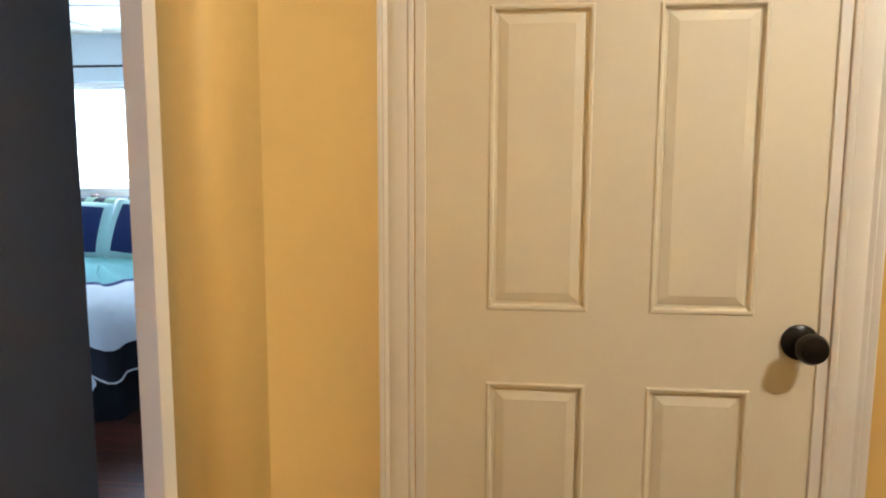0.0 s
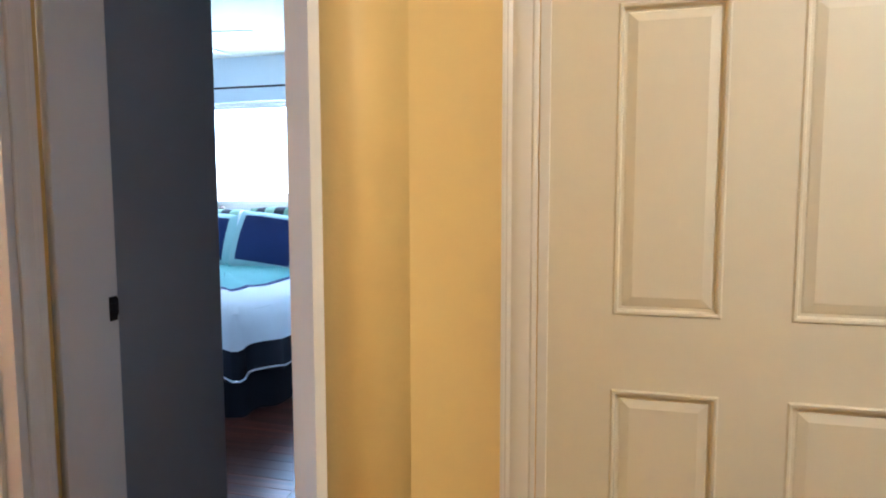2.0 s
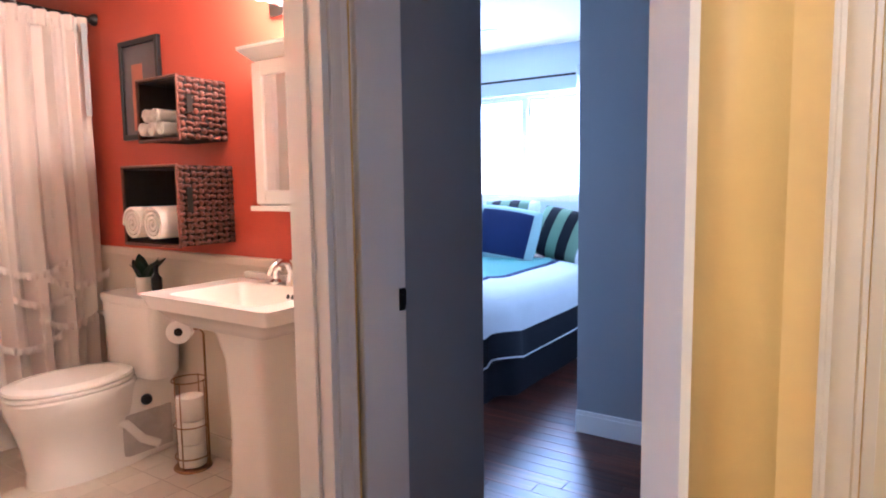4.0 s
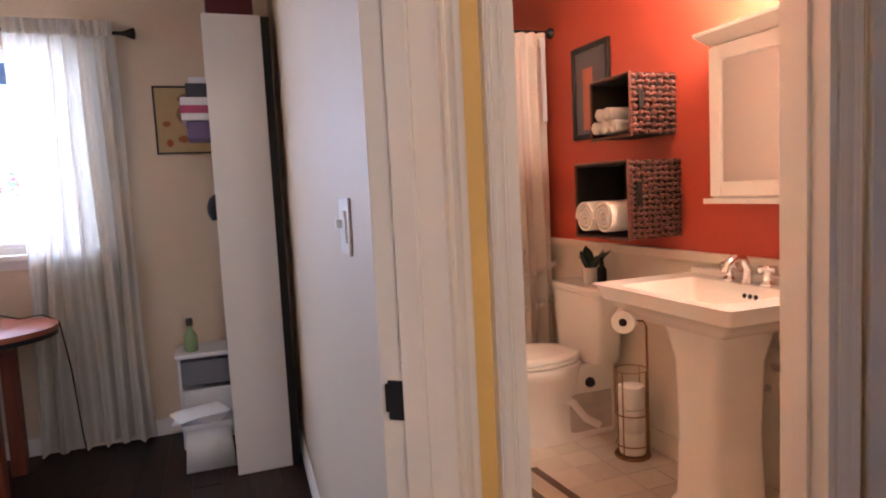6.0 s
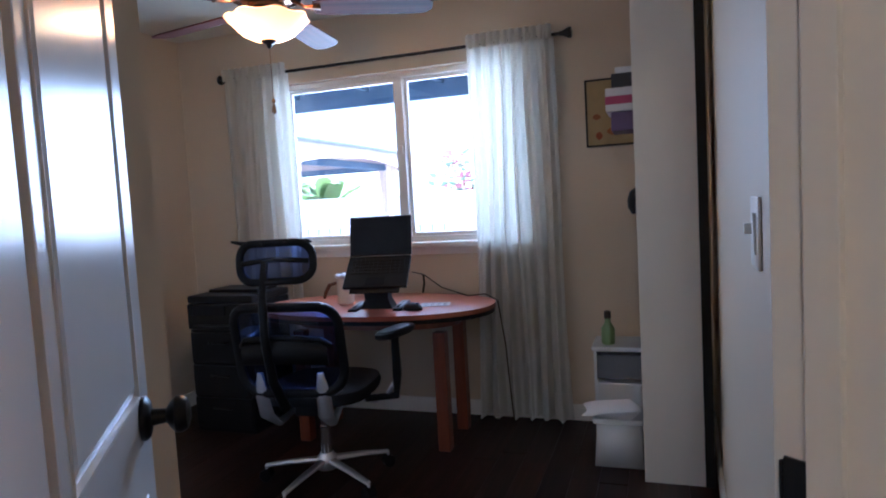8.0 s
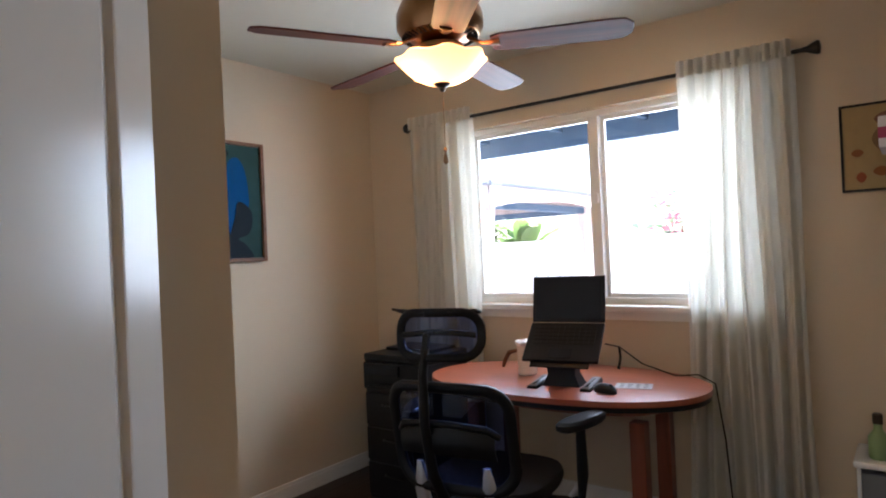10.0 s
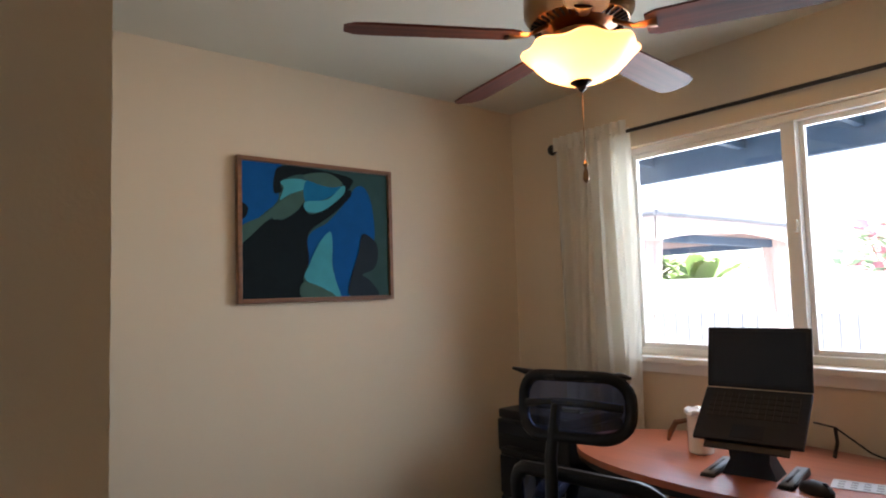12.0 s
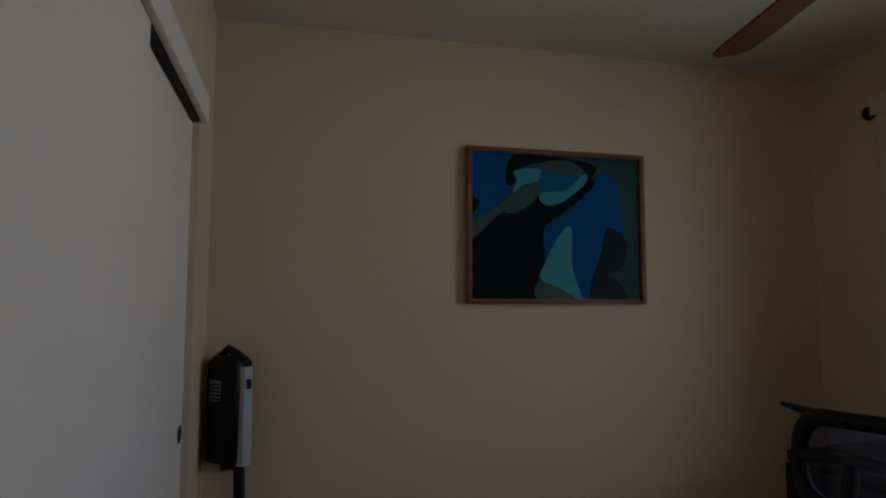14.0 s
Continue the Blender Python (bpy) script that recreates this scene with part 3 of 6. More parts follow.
SCREENM = Matrix.Translation(base_high + Vector((-0.003, 0, 0.006))) @ pose(0, 0, 0, 0, -10, 0)
part("screen_lid", bm_box(-0.006, -0.168, 0, 0.002, 0.168, 0.21, 0.004), LAPGREY, laptop, m=SCREENM)
part("screen", bm_box(0.0022, -0.150, 0.014, 0.0032, 0.150, 0.196), SCREEN, laptop, m=SCREENM)

stand = thing("laptop_stand", "black plastic folding laptop stand on the table", "laptop stand", pose(-3.20, -0.885, 0.735, 0, 0, 9))
for y in (-0.13, 0.10):
    foot = part("foot", bm_loft([[(x0, y, 0), (x1, y, 0), (x1, y + 0.045, 0), (x0, y + 0.045, 0)] if not z else [(x0, y + 0.002, 0.010), (x1, y + 0.002, 0.020), (x1, y + 0.043, 0.020), (x0, y + 0.043, 0.010)] for z, x0, x1 in ((0, 0.155, -0.06), (1, 0.150, -0.06))]), PLASTIC, stand)
    part("foot_plate", bm_loft([[(0.146, y + 0.005, 0.0104 + h), (-0.055, y + 0.005, 0.0200 + h), (-0.055, y + 0.040, 0.0200 + h), (0.146, y + 0.040, 0.0104 + h)] for h in (0.0, 0.002)]), GREYPL, foot, "silver top of the foot")
    part("foot_groove", bm_loft([[(0.120, y + 0.016, 0.0136 + h), (-0.02, y + 0.016, 0.0203 + h), (-0.02, y + 0.024, 0.0203 + h), (0.120, y + 0.024, 0.0136 + h)] for h in (0.0, 0.001)]), PLASTIC, foot, "black groove")
part("column", bm_loft([[(0.04 + a, b, z) for a, b in ((-0.06 * k, -0.075 * k), (0.04 * k, -0.075 * k), (0.04 * k, 0.075 * k), (-0.06 * k, 0.075 * k))] for z, k in ((0.0, 1.1), (0.05, 0.8), (0.118, 0.9))]), PLASTIC, stand)
part("ledge", bm_box(-0.02, -0.13, -0.006, 0.02, 0.13, 0.0, 0.002), PLASTIC, stand, m=Matrix.Translation(base_low + Vector((0.0, 0, -0.008))) @ pose(0, 0, 0, 0, 42, 0))

mouse_thing = thing("computer_mouse", "black computer mouse on the table", "mouse", pose(-3.10, -0.665, 0.735, 0, 0, 70))
part("shell", bm_loft([[(0.055 * k * math.cos(a), 0.032 * k * math.sin(a), z) for a in [6.283 * i / 20 for i in range(20)]] for z, k in ((0, 1.0), (0.012, 1.02), (0.024, 0.85), (0.033, 0.5), (0.036, 0.15))]), PLASTIC, mouse_thing)
part("wheel", bm_tube([(0.03, -0.004, 0.028), (0.03, 0.004, 0.028)], 0.009, 12), SCREEN, mouse_thing)
pad = thing("note_card", "pale grey card with rows of dark marks on the table", "card", pose(-3.25, -0.60, 0.7355, 0, 0, 15))
part("sheet", bm_box(-0.05, -0.075, 0, 0.05, 0.075, 0.002), material("pale grey card", (0.45, 0.47, 0.50), 0.5), pad)
for i in range(3):
    for j in range(4):
        part("printed_mark", bm_box(-0.034 + 0.028 * i, -0.058 + 0.033 * j, 0.0021, -0.022 + 0.028 * i, -0.040 + 0.033 * j, 0.0026), GREYPL, pad)

MUGWHITE = material("glazed white ceramic", (0.75, 0.70, 0.62), 0.2, vary=0.05)
mug = thing("mug", "white lidded ceramic mug with a wooden handle on the table", "mug", pose(-3.30, -1.135, 0.735) @ Matrix.Scale(1.06, 4))
part("cup", bm_lathe([(0.036, 0), (0.042, 0.005), (0.044, 0.12), (0.045, 0.132), (0.041, 0.132), (0.039, 0.02), (0.001, 0.015)], 24, cap=False), MUGWHITE, mug)
part("lid", bm_loft([[((r + 0.003 * math.cos(9 * a)) * math.cos(a), (r + 0.003 * math.cos(9 * a)) * math.sin(a), z + 0.004 * math.sin(7 * a)) for a in [2 * math.pi * k / 48 for k in range(48)]] for r, z in ((0.046, 0.1335), (0.051, 0.138), (0.051, 0.148), (0.044, 0.152), (0.012, 0.147))]), BEDWHITE, mug, "crinkled white lid")
part("handle", bm_tube([(0.02, -0.038, 0.11), (0.03, -0.075, 0.10), (0.03, -0.10, 0.06), (0.02, -0.115, 0.03)], [0.008, 0.011, 0.010, 0.006], 10), FRAMEWOOD, mug, "brown wooden handle")

cable = thing("power_cable", "thin black power cable trailing from the laptop", "cable", pose(0, 0, 0))
part("lead", bm_tube([(-3.30, -0.74, 0.90), (-3.36, -0.70, 0.88), (-3.42, -0.62, 0.80), (-3.50, -0.50, 0.742), (-3.56, -0.42, 0.742), (-3.60, -0.36, 0.70), (-3.61, -0.33, 0.45), (-3.62, -0.31, 0.1), (-3.62, -0.30, 0.006)], 0.0035, 6), PLASTIC, cable)
part("strap", bm_tube([(-3.36, -0.70, 0.88), (-3.37, -0.70, 0.83), (-3.365, -0.71, 0.78)], 0.006, 6, flat=0.4), PLASTIC, cable)

# chair: local x is the way it faces
MESH = clear_glass("blue black mesh fabric", (0.16, 0.23, 0.56))
FABRIC = material("black seat fabric", (0.013, 0.013, 0.016), 0.9, vary=0.2, bump=0.5, fine=260)
mx = MESH.node_tree
for node in mx.nodes:
    if node.bl_idname == "ShaderNodeBsdfGlossy":
        node.inputs["Roughness"].default_value, node.inputs["Color"].default_value = 0.5, (0.07, 0.12, 0.36, 1)
FABRIC.node_tree.nodes["Principled BSDF"].inputs["Specular IOR Level"].default_value = 0.15
chair = thing("office_chair", "black mesh ergonomic office chair with headrest and silver base", "office chair", pose(-2.725, -0.985, 0, 0, 0, 188))
part("hub", bm_lathe([(0.045, 0.065), (0.05, 0.08), (0.045, 0.12), (0.03, 0.14)], 20), SILVER, chair)
for k in range(5):
    a = radians(72 * k + 20)
    c, s_ = math.cos(a), math.sin(a)
    leg = part("base_leg", bm_tube([(0.03 * c, 0.03 * s_, 0.105), (0.17 * c, 0.17 * s_, 0.092), (0.30 * c, 0.30 * s_, 0.072)], [0.022, 0.018, 0.013], 10, flat=0.7), SILVER, chair)
    caster = part("caster", bm_tube([(0.30 * c - 0.022 * s_, 0.30 * s_ + 0.022 * c, 0.028), (0.30 * c + 0.022 * s_, 0.30 * s_ - 0.022 * c, 0.028)], 0.028, 16), PLASTIC, chair)
    part("stem", bm_tube([(0.30 * c, 0.30 * s_, 0.03), (0.30 * c, 0.30 * s_, 0.075)], 0.007, 8), SILVER, caster)
part("gas_column", bm_lathe([(0.027, 0.14), (0.027, 0.26), (0.018, 0.262), (0.018, 0.36)], 18), CHROME, chair)
part("tilt_mechanism", bm_box(-0.14, -0.08, 0.35, 0.10, 0.08, 0.40, 0.012), PLASTIC, chair)
part("seat", bm_loft([[(0.03 + 0.245 * k * x, 0.245 * k * y, z + 0.03 * max(0, -x) * 0) for x, y in oval(0, 0, 1, 1, 36, 3.2)] for z, k in ((0.405, 0.86), (0.415, 0.97), (0.44, 1.0), (0.465, 0.97), (0.475, 0.85), (0.468, 0.4))]), FABRIC, chair)
for sgn in (-1, 1):
    part("upright", bm_tube([(-0.05, 0.10 * sgn, 0.37), (-0.21, 0.12 * sgn, 0.35), (-0.29, 0.13 * sgn, 0.41), (-0.315, 0.135 * sgn, 0.50), (-0.325, 0.13 * sgn, 0.60)], [0.014, 0.024, 0.034, 0.030, 0.014], 12, flat=0.5), SILVER, chair, "silver aluminium back support")
    arm = part("armrest_post", bm_tube([(0.02, 0.20 * sgn, 0.385), (0.02, 0.345 * sgn, 0.40), (0.015, 0.355 * sgn, 0.50), (0.01, 0.355 * sgn, 0.675)], [0.016, 0.018, 0.022, 0.018], 12), PLASTIC, chair)
    part("armrest_pad", bm_loft([[(0.03 + 0.13 * k * x, 0.355 * sgn + 0.045 * k * y + sgn * 0.30 * 0.13 * k * x, z) for x, y in oval(0, 0, 1, 1, 28, 2.6)] for z, k in ((0.672, 0.86), (0.682, 1.0), (0.699, 1.0), (0.708, 0.85))]), PLASTIC, arm)
    part("chrome_bracket", bm_tube([(0.02, 0.18 * sgn, 0.385), (0.025, 0.24 * sgn, 0.375), (0.025, 0.30 * sgn, 0.40), (0.02, 0.348 * sgn, 0.47)], 0.012, 10), SILVER, chair)


def rounded_loop(w, h, rad, n=6):
    pts = []
    for cx, cz, a0 in ((w / 2 - rad, h / 2 - rad, 0), (-w / 2 + rad, h / 2 - rad, 90), (-w / 2 + rad, -h / 2 + rad, 180), (w / 2 - rad, -h / 2 + rad, 270)):
        for k in range(n + 1):
            a = radians(a0 + 90 * k / n)
            pts.append((cx + rad * math.cos(a), cz + rad * math.sin(a)))
    return pts


def mesh_pad(parent, nm, w, h, rad, curve, m, tube):
    """A bowed frame with fabric in it; local y across, z up, bowing in x."""
    loop = rounded_loop(w, h, rad)
    place = lambda a, b: (curve * (1 - (2 * a / w) ** 2) * -1, a, b)
    pts = [place(a, b) for a, b in loop]
    frame_ob = part(nm + "_frame", bm_tube(pts + pts[:2], tube, 10, flat=0.8), PLASTIC, parent, m=m)
    fab = bmesh.new()
    rings = [[fab.verts.new(place(a * k, b * k)) for a, b in loop] for k in (1.0, 0.75, 0.5, 0.25)]
    for ra, rb in zip(rings, rings[1:]):
        for k in range(len(ra)):
            fab.faces.new((ra[k], ra[(k + 1) % len(ra)], rb[(k + 1) % len(ra)], rb[k]))
    fab.faces.new(rings[-1])
    part(nm + "_mesh", fab, MESH, frame_ob, "dark blue mesh fabric")
    return frame_ob


mesh_pad(chair, "back", 0.45, 0.37, 0.09, 0.05, pose(-0.315, 0, 0.700, 0, -10, 0), 0.021)
HEADM = pose(-0.372, 0.0, 1.055, 0, 6, 10)
mesh_pad(chair, "headrest", 0.29, 0.150, 0.06, 0.048, HEADM, 0.016)
for sgn in (-1, 1):
    part("headrest_wing", bm_tube([(-0.040, 0.04 * sgn, 0.071), (-0.026, 0.09 * sgn, 0.074), (-0.008, 0.125 * sgn, 0.079), (0.002 - 0.022 * (sgn > 0), (0.145 + 0.025 * (sgn > 0)) * 1.0 * sgn, 0.075 + 0.014 * (sgn > 0))], [0.010, 0.014, 0.012, 0.005], 10, flat=0.8), PLASTIC, chair, m=HEADM)
part("headrest_bar", bm_tube([(-0.012, -0.13, 0.0), (-0.032, -0.05, 0.008), (-0.036, 0, 0.010), (-0.032, 0.05, 0.008), (-0.012, 0.13, 0.0)], 0.011, 10), PLASTIC, chair, m=HEADM)
part("spine", bm_tube([(-0.32, 0.03, 0.45), (-0.385, 0.045, 0.58), (-0.420, 0.05, 0.76), (-0.425, 0.045, 0.93), (-0.412, 0.03, 1.064)], [0.022, 0.020, 0.018, 0.016, 0.014], 10), PLASTIC, chair)
part("lumbar_pad", bm_sheet(lambda u, v: (-0.345 - 0.045 * math.sin(math.pi * u) - 0.015 * math.sin(math.pi * v), (u - 0.5) * 0.36, 0.64 + 0.09 * v + 0.015 * math.sin(math.pi * u)), 16, 6, 0.008), PLASTIC, chair, "curved black lumbar pad")
part("lumbar_bar", bm_tube([(-0.345, -0.19, 0.715), (-0.375, -0.16, 0.745), (-0.390, -0.06, 0.755), (-0.392, 0, 0.757), (-0.390, 0.06, 0.755), (-0.375, 0.16, 0.745), (-0.345, 0.19, 0.715)], 0.012, 10), PLASTIC, chair)

# printer on its cabinet
CABBLACK = material("black laminate", (0.010, 0.010, 0.012), 0.4, vary=0.15)
CABBLACK.node_tree.nodes["Principled BSDF"].inputs["Specular IOR Level"].default_value = 0.2
cabinet = thing("file_cabinet", "low black file cabinet under the printer", "cabinet", pose(-3.39, -1.90, 0))
part("body", bm_box(-0.21, -0.20, 0, 0.20, 0.20, 0.60, 0.006), CABBLACK, cabinet)
for z in (0.03, 0.22, 0.41):
    d = part("drawer", bm_box(0.2005, -0.192, z, 0.216, 0.192, z + 0.175, 0.004), CABBLACK, cabinet)
    part("handle", bm_tube([(0.216, -0.06, z + 0.12), (0.238, -0.055, z + 0.12), (0.238, 0.055, z + 0.12), (0.216, 0.06, z + 0.12)], 0.005, 8), BLACK, d)
printer = thing("printer", "black multifunction printer on the file cabinet", "printer", pose(-3.38, -1.89, 0.601))
part("body", bm_box(-0.19, -0.22, 0, 0.20, 0.22, 0.15, 0.012), PLASTIC, printer)
part("scanner_lid", bm_box(-0.19, -0.22, 0.1515, 0.19, 0.22, 0.195, 0.010), PLASTIC, printer)
part("control_panel", bm_box(0.2005, -0.20, 0.085, 0.212, 0.05, 0.14, 0.004), SCREEN, printer)
part("paper_tray", bm_box(0.2005, -0.14, 0.015, 0.26, 0.14, 0.035, 0.004), PLASTIC, printer)
part("feeder", bm_box(-0.15, -0.17, 0.1955, 0.06, 0.17, 0.215, 0.006), PLASTIC, printer)

# bookcase against the north wall
BOOKWHITE = material("white laminate", (0.72, 0.69, 0.64), 0.45, vary=0.03, bump=0.05)
bookcase = thing("bookcase", "tall white laminate bookcase with full shelves", "bookcase", pose(-3.21, 0.530, 0))
for x in (0.192, -0.21):
    part("side_panel", bm_box(x, -0.122, 0, x + 0.018, 0.122, 2.045, 0.002), BOOKWHITE, bookcase)
for z in (0.06, 0.42, 0.78, 1.14, 1.50, 1.80, 2.022):
    part("shelf", bm_box(-0.1915, -0.118, z, 0.1915, 0.120, z + 0.018, 0.001), BOOKWHITE, bookcase)
# shade behind the shelves and towards the wall is put into this black
part("back_board", bm_box(-0.21, 0.1225, 0, 0.212, 0.160, 2.04), SHADOWBLACK, bookcase, "back board blackened for the shade behind the shelves")


def book(x, y, z, w, d, h, color, label, tilt=0.0):
    b = thing("book", label, "book", pose(x, y, z, 0, tilt, 0), "books on the shelf")
    cover = material("cover " + label, color, 0.5, vary=0.1)
    part("cover", bm_box(0, 0, 0, w, d, h, 0.002), cover, b)
    part("pages", bm_box(0.003, 0.004, 0.003, w - 0.003, d + 0.003, h - 0.003), BEDWHITE, b)
    return b


def stack_box(nm, cat, x0, y0, z0, x1, y1, z1, color, label, stripe=None):
    b = thing(nm, label, cat, pose((x0 + x1) / 2, (y0 + y1) / 2, z0))
    w, d = (x1 - x0) / 2, (y1 - y0) / 2
    part("body", bm_box(-w, -d, 0, w, d, z1 - z0, 0.006), material(nm + " " + label, color, 0.5, vary=0.12), b)
    if stripe:
        part("band", bm_box(-w - 0.001, -d - 0.001, (z1 - z0) * 0.3, w + 0.001, d + 0.001, (z1 - z0) * 0.65), material("band " + label, stripe, 0.5), b)
    return b


stack_box("box", "box", -3.25, 0.315, 1.5185, -3.06, 0.52, 1.60, (0.10, 0.06, 0.16), "small purple cardboard box on the shelf")
stack_box("box", "box", -3.28, 0.295, 1.6005, -3.05, 0.52, 1.70, (0.62, 0.60, 0.62), "white and magenta cardboard box on the shelf", (0.32, 0.03, 0.10))
stack_box("box", "box", -3.24, 0.32, 1.7005, -3.08, 0.50, 1.765, (0.03, 0.03, 0.04), "small black box on top of the stack")
stack_box("box", "box", -3.22, 0.335, 1.7655, -3.10, 0.48, 1.795, (0.70, 0.70, 0.72), "flat white box on top of the stack")
stack_box("storage_bin", "bin", -3.38, 0.43, 2.0405, -3.07, 0.63, 2.28, (0.10, 0.006, 0.012), "dark red fabric bin on top of the bookcase")
for k, (c, h) in enumerate((((0.2, 0.05, 0.04), 0.24), ((0.05, 0.09, 0.2), 0.26), ((0.4, 0.35, 0.25), 0.22), ((0.06, 0.15, 0.08), 0.25), ((0.3, 0.28, 0.3), 0.23))):
    book(-3.38 + 0.045 * k, 0.44, 0.798, 0.038, 0.17, h, c, ("red", "blue", "tan", "green", "grey")[k] + " book standing on the shelf")
for k, (c, h) in enumerate((((0.15, 0.05, 0.1), 0.25), ((0.1, 0.1, 0.12), 0.22), ((0.35, 0.3, 0.2), 0.26))):
    book(-3.38 + 0.05 * k, 0.44, 0.438, 0.042, 0.17, h, c, ("plum", "black", "sand")[k] + " book standing on the shelf")
small_speaker = thing("desk_speaker", "small round black speaker on the shelf", "speaker", pose(-3.12, 0.42, 1.1585))
part("body", bm_lathe([(0.035, 0), (0.05, 0.03), (0.052, 0.06), (0.04, 0.10), (0.01, 0.12)], 20), PLASTIC, small_speaker)

CLEAR = material("milky plastic", (0.70, 0.71, 0.72), 0.25, vary=0.05)
cart = thing("drawer_cart", "white plastic three-drawer cart beside the bookcase", "drawer cart", pose(-3.555, 0.31, 0))
for x in (-0.125, 0.11):
    for y in (-0.145, 0.13):
        part("post", bm_box(x, y, 0, x + 0.015, y + 0.015, 0.465, 0.004), CLEAR, cart)
part("top", bm_box(-0.135, -0.155, 0.4655, 0.135, 0.155, 0.49, 0.010), CLEAR, cart)
for z in (0.03, 0.175, 0.32):
    d = part("drawer", bm_box(-0.108, -0.135, z, 0.108, 0.128, z + 0.125, 0.010), CLEAR if z < 0.3 else GREYPL, cart)
    part("handle", bm_box(-0.05, -0.150, z + 0.085, 0.05, -0.1355, z + 0.105, 0.004), CLEAR, d)
plant_jar = thing("spray_bottle", "green and white bottle standing on the drawer cart", "bottle", pose(-3.50, 0.235, 0.4905))
part("bottle", bm_lathe([(0.03, 0), (0.034, 0.01), (0.034, 0.08), (0.015, 0.11), (0.014, 0.13)], 20), material("pale green plastic", (0.25, 0.36, 0.16), 0.35), plant_jar)
part("cap", bm_lathe([(0.017, 0.131), (0.017, 0.165), (0.012, 0.17)], 16), material("dark brown plastic", (0.04, 0.025, 0.015), 0.4), plant_jar)
step = thing("step_stool", "white plastic step stool with papers on it", "step stool", pose(-3.22, 0.295, 0))
for x in (-0.075, 0.075):
    part("leg", bm_loft([[(x + sx * k, sy * k2, z) for sx, sy in ((-0.012, -0.10), (0.012, -0.10), (0.012, 0.10), (-0.012, 0.10))] for z, k, k2 in ((0, 1.6, 1.1), (0.2, 1, 0.95))]), CLEAR, step)
part("brace", bm_box(-0.062, -0.07, 0.09, 0.062, -0.05, 0.14, 0.004), CLEAR, step)
part("seat", bm_box(-0.10, -0.115, 0.2005, 0.10, 0.108, 0.226, 0.008), CLEAR, step)
papers = thing("paper_stack", "loose white papers piled on the step stool", "paper", pose(-3.22, 0.270, 0.2265))
for k in range(5):
    part("sheet", bm_sheet(lambda u, v, k=k: ((u - 0.5) * 0.19, (v - 0.5) * 0.23 - 0.01, 0.003 + k * 0.006 + 0.012 * (u - 0.5) ** 2 - 0.10 * max(0, 0.3 - v) ** 2), 6, 8, 0.001), BEDWHITE, papers, m=pose(0, 0, 0, 0, 0, 8 * k - 14))

# pictures
POSTER = material("aged cream print", (0.42, 0.30, 0.13), 0.6, vary=0.1, scale=20)
poster = thing("framed_print", "small cream botanical print in a thin black frame", "picture", pose(WIN_X + 0.002, 0.30, 1.683, 0, 0, 90))
for b in ((-0.158, -0.012, -0.178, -0.148, 0, 0.178), (0.148, -0.012, -0.178, 0.158, 0, 0.178), (-0.148, -0.012, 0.168, 0.148, 0, 0.178), (-0.148, -0.012, -0.178, 0.148, 0, -0.168)):
    part("frame_bar", bm_box(*b, 0.001), BLACK, poster)
part("print", bm_box(-0.148, -0.006, -0.168, 0.148, -0.001, 0.168), POSTER, poster)
for x, z, rx, rz, c in ((-0.09, -0.12, 0.018, 0.022, (0.30, 0.07, 0.02)), (-0.02, -0.10, 0.03, 0.02, (0.34, 0.12, 0.03)), (-0.10, -0.02, 0.022, 0.016, (0.28, 0.10, 0.03)), (0.0, 0.03, 0.05, 0.06, (0.22, 0.13, 0.06)), (0.01, 0.11, 0.05, 0.03, (0.20, 0.09, 0.05)), (0.07, -0.05, 0.03, 0.03, (0.35, 0.15, 0.05))):
    part("motif", bm_prism(oval(x, z, rx, rz, 14, 1.6), 0, 0.0006), material("ink", c, 0.6), poster, m=pose(0, -0.0062, 0, 90, 0, 0))

PW, PH = 0.785, 0.635
painting = thing("abstract_painting", "blue and black abstract painting in a brown wooden frame", "painting", pose(-2.448, SOUTH_Y + 0.003, 1.650, 0, 0, 180))
for b in ((-PW / 2, -0.03, -PH / 2, -PW / 2 + 0.02, 0, PH / 2), (PW / 2 - 0.02, -0.03, -PH / 2, PW / 2, 0, PH / 2), (-PW / 2 + 0.02, -0.03, PH / 2 - 0.02, PW / 2 - 0.02, 0, PH / 2), (-PW / 2 + 0.02, -0.03, -PH / 2, PW / 2 - 0.02, 0, -PH / 2 + 0.02)):
    part("frame_bar", bm_box(*b, 0.003), FRAMEWOOD, painting)
IW, IH = PW - 0.04, PH - 0.04


def paint(name, color):
    m = material(name, color, 0.8, vary=0.18, scale=14, bump=0.25, fine=180)
    m.node_tree.nodes["Principled BSDF"].inputs["Specular IOR Level"].default_value = 0.15
    return m


P_BASE, P_BLUE, P_MID, P_BLACK = paint("slate green paint", (0.030, 0.075, 0.075)), paint("ultramarine paint", (0.002, 0.075, 0.25)), paint("mid blue paint", (0.004, 0.12, 0.26)), paint("black paint", (0.004, 0.009, 0.012))
P_CYAN, P_GREEN, P_GREY = paint("cyan paint", (0.05, 0.28, 0.34)), paint("grey green paint", (0.05, 0.105, 0.09)), paint("charcoal paint", (0.018, 0.028, 0.04))
part("canvas", bm_box(-IW / 2, -0.016, -IH / 2, IW / 2, -0.002, IH / 2), P_BASE, painting)
layer = [0]


